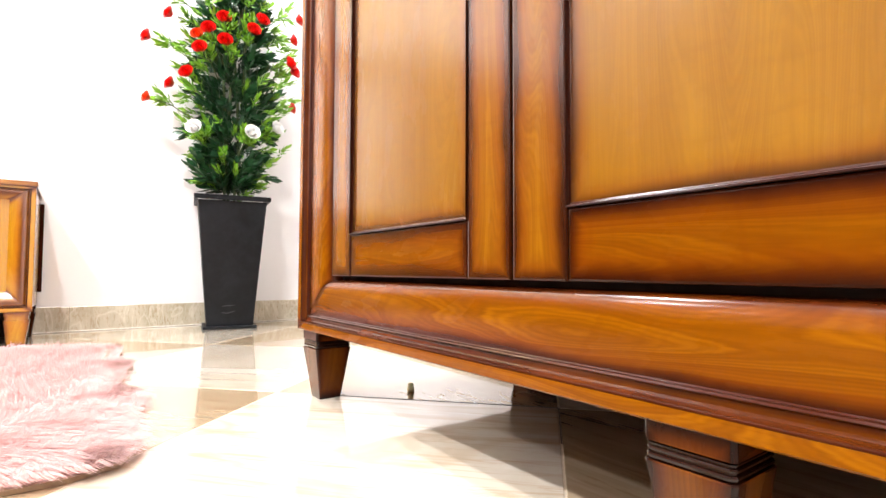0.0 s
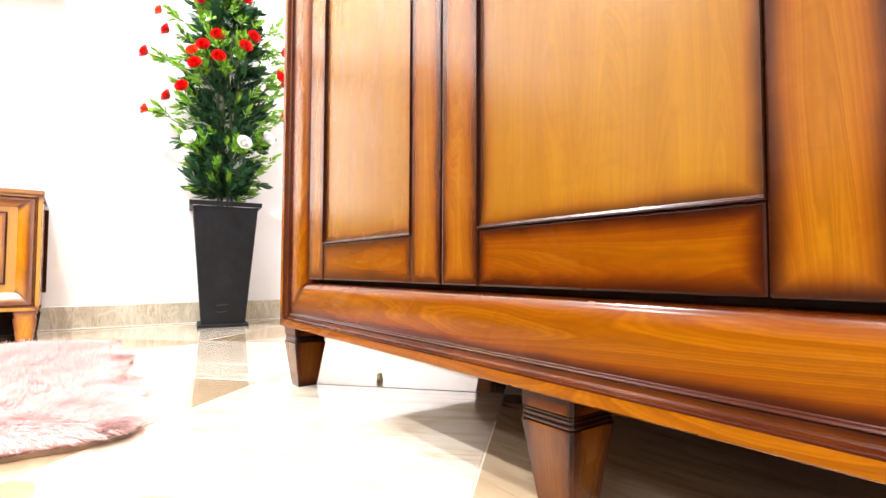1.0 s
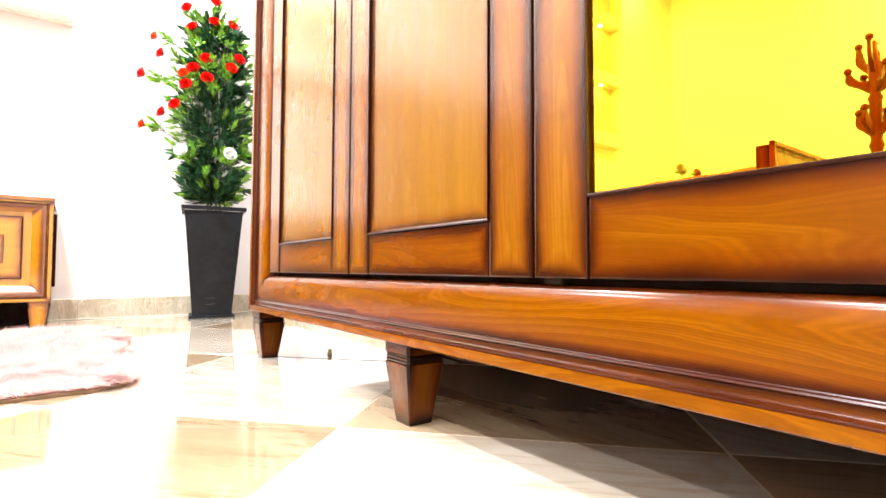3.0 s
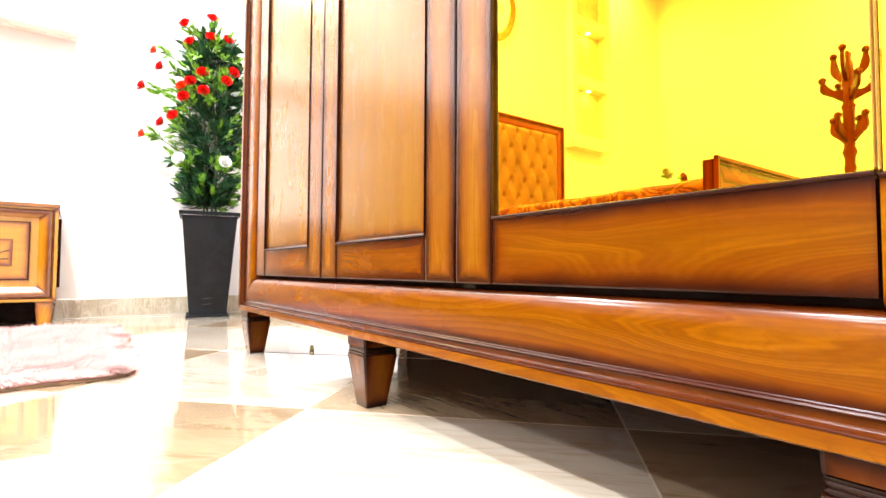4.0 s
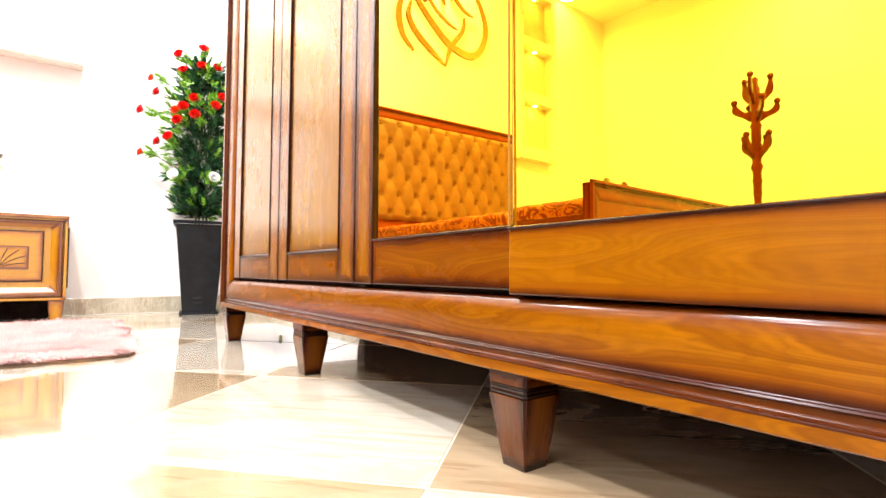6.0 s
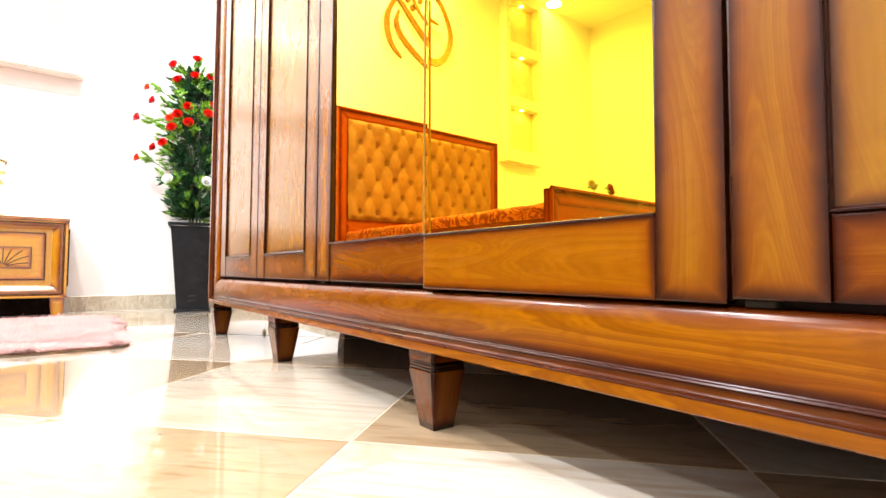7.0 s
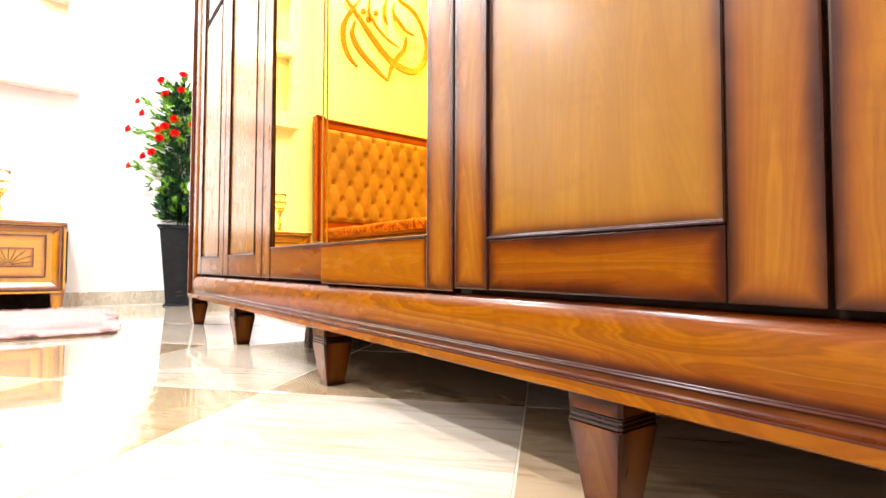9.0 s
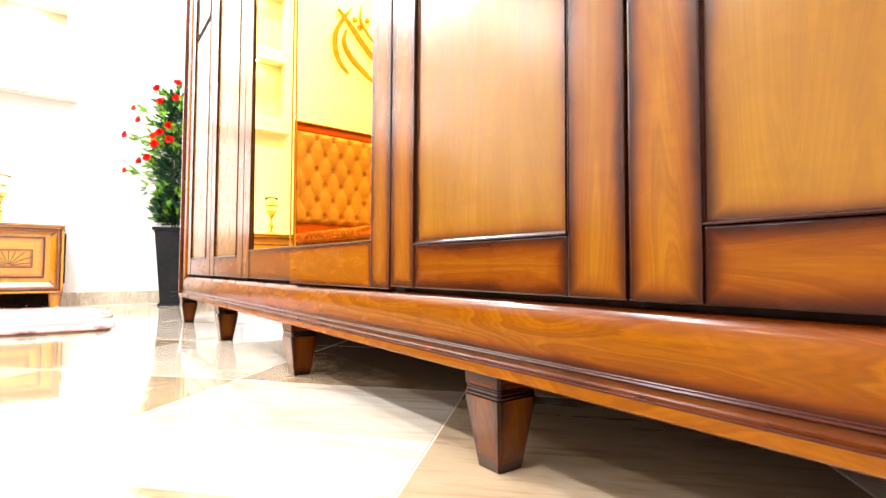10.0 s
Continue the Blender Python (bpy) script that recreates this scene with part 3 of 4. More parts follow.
    for j in range(4):
        bm.faces.new((verts[j], verts[(j + 1) % 4], verts[4 + (j + 1) % 4], verts[4 + j]))
    bmesh.ops.recalc_face_normals(bm, faces=list(bm.faces))
    part("scored_line", bm, REVEAL, d)
    part("upper_panel", board(px0 + 0.001, px1 - 0.001, 0.0044, 0.0162, UP1 + 0.051, DOOR_Z1 - 0.081, "z", 0), PANEL_WOOD, d)
    return d


for i in range(6):
    if i == 3:
        door(3, True, EDGES[4], pose(EDGES[4], 0, -0.0045, 0, 0, 1.4))
    else:
        door(i, i == 2, 0.0, pose(0, 0, 0))

# ---- nightstands ----
def nightstand(m, label):
    t = thing("nightstand", label, "nightstand", m, group="nightstands beside the bed")
    w, z0, z1, dep = 0.245, 0.105, 0.492, 0.372
    out, inn = (-w, w, z0, z1 - 0.012), (-w + 0.088, w - 0.088, z0 + 0.086, z1 - 0.070)
    prof = STAND_MOULDING
    part("body", board(-w + 0.006, w - 0.006, 0.004, dep, z0 + 0.004, z1 - 0.014, "z", 0.002), STAND_WOOD, t)
    for side, name in (("bottom", "front_rail"), ("left", "front_post"), ("right", "front_post"), ("top", "front_rail")):
        part(name, surround(side, out, inn, prof), STAND_WOOD, t)
    part("top", board(-w - 0.004, w + 0.004, -0.022, dep, z1 - 0.013, z1 + 0.004, "x", 0.004, 3), STAND_WOOD, t)
    dr = part("drawer", board(inn[0] + 0.002, inn[1] - 0.002, 0.012 - 0.014, 0.02, inn[2] + 0.002, inn[3] - 0.002, "x", 0.003), STAND_WOOD, t, "drawer front with a carved fan plaque")
    part("drawer_bead", groove_frame(inn[0], inn[1], inn[2], inn[3], 0.006, 0.010), DARK_WOOD, t)
    plq = part("plaque", board(-0.105, 0.105, -0.0055, 0.0, 0.247, 0.352, "x", 0.0015), STAND_WOOD, dr, "carved fan plaque")
    cz = 0.252
    for k in range(9):
        a = radians(12 + 19.5 * k)
        bend = 0.25 * math.cos(a)
        pts = []
        for j in range(7):
            r = 0.016 + 0.090 * j / 6
            x = r * math.cos(a + bend * (1 - j / 6)) * 1.05
            z = cz + r * math.sin(a + bend * (1 - j / 6))
            if abs(x) < 0.102 and z < 0.349:
                pts.append((x, -0.0062, z))
        if len(pts) > 2:
            part("rib", tube(pts, 0.0018, 5), DARK_WOOD, t)
    for lx in (-w + 0.036, w - 0.036):
        for ly in (0.022, dep - 0.04):
            o = part("leg", leg_body(z0 + 0.001, 0.030, 0.020), STAND_WOOD if ly < 0.1 else DARK_WOOD, t)
            o.location = (lx, ly, 0)
    # added black board in place of the shade under the nightstand
    part("back_board", box(-w + 0.02, w - 0.02, dep - 0.075, dep - 0.06, 0.001, z0 + 0.004, 0.001), SHADE_BLACK, t)
    part("side_trim", board(w - 0.006, w - 0.001, 0.02, 0.028, z0 + 0.05, z1 - 0.05, "z", 0), DARK_WOOD, t)
    part("side_trim", board(w - 0.006, w + 0.006, dep - 0.012, dep - 0.002, z0 + 0.045, z1 - 0.025, "z", 0.001), DARK_WOOD, t)
    return t


nightstand(pose(-1.108, -0.703, 0, 0, 0, 90), "honey-coloured wooden nightstand with a carved fan drawer")
nightstand(pose(-1.108, -3.40, 0, 0, 0, 90), "honey-coloured wooden nightstand on the bed's far side")


def lace_cloth(m):
    bm = bmesh.new()
    n = 28
    grid = [[bm.verts.new((0.17 * math.cos(2 * math.pi * i / n) * r * (1 + 0.05 * math.cos(7 * 2 * math.pi * i / n) * (r > 0.9)),
                           0.145 * math.sin(2 * math.pi * i / n) * r * (1 + 0.05 * math.cos(7 * 2 * math.pi * i / n) * (r > 0.9)),
                           0.001 + 0.004 * noise.noise((i * 0.7, r * 6, 1)) ** 2)) for i in range(n)] for r in (0.2, 0.6, 0.85, 1.0)]
    for a, b in zip(grid, grid[1:]):
        for i in range(n):
            bm.faces.new((a[i], a[(i + 1) % n], b[(i + 1) % n], b[i]))
    bm.faces.new(grid[0])
    geo = bmesh.ops.extrude_face_region(bm, geom=list(bm.faces))
    bmesh.ops.translate(bm, vec=(0, 0, 0.0025), verts=[v for v in geo["geom"] if isinstance(v, bmesh.types.BMVert)])
    bmesh.ops.recalc_face_normals(bm, faces=list(bm.faces))
    ob = new("lace_doily", mesh_of(bm, "lace_doily", LACE, True))
    ob.matrix_basis = m
    return tagged(ob, "cream lace doily lying on the nightstand", "doily")


def candle_lamp(m):
    t = thing("candle_holder", "brass candle holder with a glass cup on the nightstand", "candle holder", m)
    part("base", loft([(0, 0.045), (0.006, 0.047), (0.012, 0.040), (0.018, 0.022), (0.026, 0.014)], 24), BRASS, t, smooth=True)
    part("stem", loft([(0.026, 0.014), (0.04, 0.009), (0.055, 0.018), (0.065, 0.020), (0.075, 0.012), (0.10, 0.008), (0.125, 0.012), (0.14, 0.020), (0.15, 0.026)], 24), BRASS, t, smooth=True)
    part("collar", loft([(0.15, 0.026), (0.156, 0.040), (0.162, 0.042), (0.168, 0.034)], 24), BRASS, t, smooth=True)
    part("glass_cup", loft([(0.168, 0.030), (0.18, 0.040), (0.21, 0.047), (0.245, 0.043), (0.272, 0.050), (0.272, 0.047), (0.245, 0.040), (0.21, 0.044), (0.182, 0.037), (0.172, 0.026)], 24), CUP_GLASS, t, "clear glass cup", smooth=True)
    part("cup_band", loft([(0.207, 0.0475), (0.209, 0.0490), (0.214, 0.0490), (0.216, 0.0475)], 24), BRASS, t, smooth=True)
    return t


lace_cloth(pose(-1.29, -0.70, 0.497))
candle_lamp(pose(-1.22, -0.758, 0.502))
lace_cloth(pose(-1.29, -3.40, 0.497))
candle_lamp(pose(-1.29, -3.40, 0.502))

# ---- bed ----
BY0, BY1 = -3.00, -1.10
bed = thing("bed", "large wooden bed with a tufted tan velvet headboard", "bed")
HX = -1.405
hb_out, hb_in = (BY0, BY1, 0.02, 1.462), (BY0 + 0.10, BY1 - 0.10, 0.60, 1.375)


def turned(bm, x):
    """Stands a front built along x, facing -y, against the far wall, facing +x."""
    bmesh.ops.transform(bm, matrix=pose(x, 0, 0, 0, 0, 90), verts=list(bm.verts))
    return bm


part("headboard", turned(board(BY0 + 0.004, BY1 - 0.004, 0.003, 0.055, 0.02, 1.458, "z", 0.002), HX), BED_WOOD, bed)
for side in ("left", "right", "top", "bottom"):
    part("headboard_frame", turned(surround(side, hb_out, hb_in), HX), BED_WOOD, bed)


def tufted(y0, y1, z0, z1):
    nx, nz = 150, 70
    dx, dz = 0.152, 0.132
    bm = bmesh.new()
    cy = (y0 + y1) / 2
    buttons = []
    rows = int((z1 - z0) / dz)
    for r in range(rows + 1):
        zz = z0 + 0.06 + r * dz
        k = 0.5 if r % 2 else 0.0
        for c in range(-8, 9):
            yy = cy + (c + k) * dx
            if y0 + 0.05 < yy < y1 - 0.05 and z0 + 0.03 < zz < z1 - 0.03:
                buttons.append((yy, zz))
    grid = []
    for i in range(nx + 1):
        col = []
        for j in range(nz + 1):
            y, z = y0 + (y1 - y0) * i / nx, z0 + (z1 - z0) * j / nz
            u, v = (y - cy) / dx, (z - z0 - 0.06) / dz
            a, b = u + v / 2, u - v / 2
            fa, fb = abs(a - round(a)), abs(b - round(b))
            pillow = min(1.0, (fa * 2) ** 0.5 * 0.55 + (fb * 2) ** 0.5 * 0.55 + 0.05)
            near = min((math.hypot(y - p, z - q) for p, q in buttons), default=1)
            dimple = math.exp(-(near / 0.016) ** 2)
            rim = min(1.0, min(y - y0, y1 - y, z - z0, z1 - z) / 0.03)
            h = (0.006 + 0.028 * pillow - 0.026 * dimple) * (0.35 + 0.65 * rim) + 0.0015 * noise.noise((y * 9, z * 9, 0))
            col.append(bm.verts.new((HX + h, y, z)))
        grid.append(col)
    for i in range(nx):
        for j in range(nz):
            bm.faces.new((grid[i][j], grid[i + 1][j], grid[i + 1][j + 1], grid[i][j + 1]))
    bm.normal_update()
    return bm, buttons


bm, buttons = tufted(BY0 + 0.095, BY1 - 0.095, 0.62, 1.38)
cushion = part("headboard_cushion", bm, VELVET, bed, "tan velvet with deep diamond tufting", smooth=True)
bmb = bmesh.new()
bmesh.ops.create_uvsphere(bmb, u_segments=8, v_segments=5, radius=0.010)
button_mesh = mesh_of(bmb, "button", VELVET, True)
for y, z in buttons:
    o = new("button", button_mesh)
    o.parent, o.location, o.scale = cushion, (HX + 0.012, y, z), (0.5, 1, 1)
for y0, y1 in ((BY1 - 0.045, BY1 - 0.005), (BY0 + 0.005, BY0 + 0.045)):
    part("side_rail", board(HX + 0.02, 0.722, y0, y1, 0.20, 0.43, "x", 0.004), BED_WOOD, bed)
    part("rail_cap", board(HX + 0.02, 0.722, y0 - 0.006, y1 + 0.006, 0.43, 0.452, "x", 0.004), BED_WOOD, bed)
FX = 0.755
fb = part("footboard", turned(board(BY0 - 0.005, BY1 + 0.005, 0.002, 0.034, 0.10, 0.568, "x", 0.003), FX), BED_WOOD, bed)
for side in ("left", "right", "top", "bottom"):
    part("footboard_frame", turned(surround(side, (BY0 - 0.01, BY1 + 0.01, 0.08, 0.575), (BY0 + 0.05, BY1 - 0.05, 0.16, 0.50)), FX), BED_WOOD, bed)
for y in (BY0 + 0.03, BY1 - 0.03):
    o = part("leg", leg_body(0.10, 0.036, 0.022), BED_WOOD, bed)
    o.location = (FX - 0.02, y, 0)


def bedspread():
    bm = box(HX + 0.06, 0.715, BY0 + 0.048, BY1 - 0.048, 0.25, 0.525, 0.035, 3)
    bmesh.ops.subdivide_edges(bm, edges=[e for e in bm.edges if e.calc_length() > 0.3], cuts=40, use_grid_fill=True)
    for v in bm.verts:
        if v.co.z > 0.40:
            v.co.z += 0.014 * noise.noise((v.co.x * 3.2, v.co.y * 3.2, 0)) + 0.006 * noise.noise((v.co.x * 11, v.co.y * 11, 4))
    bm.normal_update()
    return bm


ob = new("mattress_with_spread", mesh_of(bedspread(), "mattress_with_spread", SPREAD, True))
tagged(ob, "mattress under a rust and gold leaf-patterned bedspread", "mattress")

# ---- wall script, gold strokes over the headboard ----
script = thing("wall_script", "gold calligraphic swirl of cut metal on the wall over the bed", "wall decoration")
STROKES = (
    (((-1.60, 2.57), (-1.69, 2.49), (-1.84, 2.33), (-2.0, 2.19), (-2.14, 2.12), (-2.32, 2.11), (-2.44, 2.23), (-2.47, 2.44), (-2.34, 2.68), (-2.14, 2.76)), 0.026),
    (((-1.73, 2.61), (-1.60, 2.40), (-1.57, 2.25), (-1.61, 2.10), (-1.71, 2.0)), 0.020),
    (((-1.68, 2.40), (-1.66, 2.28), (-1.73, 2.16), (-1.89, 2.04), (-2.03, 1.95)), 0.021),
    (((-2.025, 1.955), (-2.08, 2.12), (-2.20, 2.29), (-2.23, 2.42)), 0.018),
    (((-1.83, 2.66), (-1.83, 2.52), (-1.92, 2.40), (-2.05, 2.32), (-2.15, 2.29)), 0.013),
    (((-2.01, 2.71), (-1.98, 2.59), (-2.02, 2.46)), 0.014),
    (((-2.09, 2.70), (-2.08, 2.60), (-2.15, 2.53), (-2.23, 2.47), (-2.33, 2.45)), 0.016),
)


def stroke(points, half, lift):
    line = catmull([(p[0], p[1], 0) for p in points], 10)
    bm = bmesh.new()
    n = len(line)
    front = []
    for i, p in enumerate(line):
        t = (line[min(i + 1, n - 1)] - line[max(i - 1, 0)]).normalized()
        side = Vector((-t.y, t.x, 0))
        w = half * (0.25 + 0.95 * math.sin(math.pi * min(1, (i + 0.6) / n)) ** 0.7)
        a, b = p + side * w, p - side * w
        front.append([bm.verts.new((x, q.x, q.y)) for x in (XW + 0.002 + lift, XW + 0.014 + lift) for q in (a, b)])
    for r, s in zip(front, front[1:]):
        for k, l in ((0, 1), (1, 3), (3, 2), (2, 0)):
            bm.faces.new((r[k], r[l], s[l], s[k]))
    bm.faces.new(front[0])
    bm.faces.new(front[-1])
    bmesh.ops.recalc_face_normals(bm, faces=list(bm.faces))
    return bm


for k, (pts, half) in enumerate(STROKES):
    part("stroke", stroke(pts, half, 0.0021 * k), GOLD_LEAF, script)
for y, z in ((-1.77, 2.52), (-1.90, 2.55), (-1.82, 2.46)):
    o = part("dot", loft([(0.002, 0.026), (0.012, 0.026), (0.014, 0.023)], 16), GOLD_LEAF, script)
    o.matrix_basis = pose(XW, y, z, 0, 90, 0)


# ---- lit wall niches ----
def niche_column(m):
    t = thing("wall_niche", "cream marble wall column with lit open niches", "wall niche", m, group="niches beside the bed")
    dep, w, z0 = 0.10, 0.272, 1.315
    openings = ((1.44, 1.885), (1.985, 2.43), (2.53, 2.975))
    for s in (-1, 1):
        a, b = sorted((s * w, s * (w - 0.060)))
        part("jamb", box(a, b, -dep, 0, z0 + 0.02, 3.09, 0.003), NICHE_STONE, t)
    prev = z0 + 0.02
    for k, (a, b) in enumerate(openings):
        part("shelf", box(-w + 0.060, w - 0.060, -dep, 0, prev, a, 0.002), NICHE_STONE, t)
        prev = b
    part("shelf", box(-w + 0.060, w - 0.060, -dep, 0, prev, 3.09, 0.002), NICHE_STONE, t)
    part("sill", box(-w - 0.004, w + 0.004, -dep - 0.006, 0, z0 + 0.006, z0 + 0.019, 0.003, 2), NICHE_STONE, t)
    for a, b in openings:
        part("niche_back", box(-w + 0.061, w - 0.061, -0.006, 0, a + 0.001, b - 0.001), NICHE_DIM_TINT, t, "niche back tinted beige for dim warm light")
        part("niche_light", loft([(b - 0.006, 0.018), (b - 0.001, 0.020)], 16), NICHE_GLOW, t, "small warm downlight").location = (0, -0.05, 0)
        light = bpy.data.lights.new("niche_beam", "AREA")
        light.shape, light.size, light.energy, light.color = "DISK", 0.04, 1.6, (1.0, 0.80, 0.50)
        o = new("niche_beam", light)
        o.matrix_basis = m @ pose(0, -0.05, b - 0.010)
    return t


niche_column(pose(XW + 0.001, -0.695, 0, 0, 0, 90))
niche_column(pose(XW + 0.001, -3.40, 0, 0, 0, 90))


# ---- planters with rose trees ----
def planter(m, label):
    t = thing("planter", label, "planter", m)
    h, a, b = 0.522, 0.085, 0.125
    part("body", loft([(0.012, a), (h - 0.02, b), (h - 0.02, b - 0.008), (0.44, b - 0.012)], square=0.03), POT_BLACK, t)
    part("base_plate", box(-a - 0.014, a + 0.014, -a - 0.014, a + 0.014, 0.0, 0.012, 0.002), POT_BLACK, t)
    bm = bmesh.new()
    for x0, x1, y0, y1 in ((-1, 1, -1, -0.9), (-1, 1, 0.9, 1), (-1, -0.9, -0.9, 0.9), (0.9, 1, -0.9, 0.9)):
        k = b + 0.014
        bb = box(x0 * k, x1 * k, y0 * k, y1 * k, h - 0.018, h, 0.0015)
        me = bpy.data.meshes.new("tmp")
        bb.to_mesh(me)
        bb.free()
        bm.from_mesh(me)
    part("rim", bm, POT_BLACK, t)
    for k in range(2):
        rnd = random.Random(k + 3)
        y0, z0 = rnd.uniform(-0.045, 0.02), rnd.uniform(0.06, 0.115)
        face = a + (b - a) * (z0 - 0.012) / (h - 0.032) + 0.0008
        part("scuff", tube([(face, y0, z0), (face + 0.0006, y0 + rnd.uniform(0.01, 0.03), z0 + rnd.uniform(-0.006, 0.008)), (face + 0.0008, y0 + 0.045, z0 + 0.004)], 0.0007, 4), SCUFF, t)
    part("soil", loft([(0.45, b - 0.014), (0.478, b - 0.013), (0.482, 0.05)], square=0.05), SOIL, t)
    return t


def leaf_into(bm, base, axis, normal, length, width, droop):
    axis = axis.normalized()
    side = axis.cross(normal)
    if side.length < 1e-3:
        side = axis.cross(Vector((1, 0.3, 0.2)))
    side.normalize()
    up = side.cross(axis).normalized()
    rows = []
    for s, w in ((0.0, 0.12), (0.3, 0.85), (0.55, 1.0), (0.8, 0.6)):
        c = base + axis * length * s - up * droop * length * s * s
        rows.append((bm.verts.new(c + side * width * w / 2 + up * width * 0.12), bm.verts.new(c), bm.verts.new(c - side * width * w / 2 + up * width * 0.12)))
    tip = bm.verts.new(base + axis * length - up * droop * length)
    for p, q in zip(rows, rows[1:]):
        bm.faces.new((p[0], p[1], q[1], q[0]))
        bm.faces.new((p[1], p[2], q[2], q[1]))
    bm.faces.new((rows[-1][0], rows[-1][1], tip))
    bm.faces.new((rows[-1][1], rows[-1][2], tip))


def sprig_mesh(seed, leaves, length, leaf_l, leaf_w, mat):
    """A twig along +x with leaves in pairs and a tuft at its end."""
    rnd = random.Random(seed)
    bm = tube([(0, 0, 0), (length * 0.5, 0, 0.01), (length, 0, 0.0)], [0.0022, 0.0017, 0.001], 4)
    for k in range(leaves):
        s = 0.25 + 0.75 * k / max(1, leaves - 1)
        a = k * 2.4 + rnd.uniform(-0.5, 0.5)
        tilt = rnd.uniform(0.45, 1.1) * (1.15 - 0.55 * s)
        axis = Vector((math.cos(tilt), math.sin(tilt) * math.cos(a), math.sin(tilt) * math.sin(a)))
        leaf_into(bm, Vector((length * s, 0, 0)), axis, Vector((-0.5, math.cos(a), math.sin(a))), leaf_l * rnd.uniform(0.75, 1.15), leaf_w * rnd.uniform(0.8, 1.15), rnd.uniform(0.02, 0.35))
    bm.normal_update()
    return mesh_of(bm, "sprig", mat, True)


def rose_mesh(mat, seed, r):
    """A half-open rose along +x: rings of cupped petals round a bud."""
    rnd = random.Random(seed)
    bm = bmesh.new()
    for ring, (count, rad, lean, tall) in enumerate(((3, 0.30, -0.15, 1.25), (4, 0.52, 0.0, 1.2), (5, 0.72, 0.22, 1.05), (6, 0.85, 0.55, 0.85))):
        for k in range(count):
            a0 = 2 * math.pi * k / count + ring * 0.7 + rnd.uniform(-0.15, 0.15)
            half = math.pi / count * 1.35
            cols = []
            for i in range(5):
                u = -1 + i / 2
                a = a0 + half * u
                col = []
                for j in range(4):
                    v = j / 3
                    rr = r * rad * (0.35 + 0.65 * math.sin(min(1, v * 0.75 + 0.1) * math.pi / 2)) + r * lean * v * v * 0.5
                    h = r * tall * v * (1 - 0.16 * u * u)
                    col.append(bm.verts.new((h, rr * math.cos(a), rr * math.sin(a))))
                cols.append(col)
            for p, q in zip(cols, cols[1:]):
                for j in range(3):
                    bm.faces.new((p[j], p[j + 1], q[j + 1], q[j]))
    bm.normal_update()
    return mesh_of(bm, "rose", mat, True)


SPRIGS_DARK = [sprig_mesh(s, 13, 0.085, 0.050, 0.019, LEAF_DARK) for s in range(5)]
SPRIGS_LIGHT = [sprig_mesh(20 + s, 10, 0.05, 0.032, 0.010, LEAF_LIGHT) for s in range(3)]
ROSES_RED = [rose_mesh(PETAL_RED, s, 0.0245) for s in range(3)]
ROSES_DARK = [rose_mesh(PETAL_DARK, s, 0.045) for s in range(3)]
ROSE_CREAM = rose_mesh(PETAL_CREAM, 6, 0.036)
ROSE_BUD = rose_mesh(PETAL_ORANGE, 9, 0.021)
ROSE_WHITE = rose_mesh(PETAL_WHITE, 5, 0.027)


def aim(x, y, z, d, roll=0.0):
    return Matrix.Translation((x, y, z)) @ Vector(d).to_track_quat("X", "Z").to_matrix().to_4x4() @ Matrix.Rotation(roll, 4, "X")


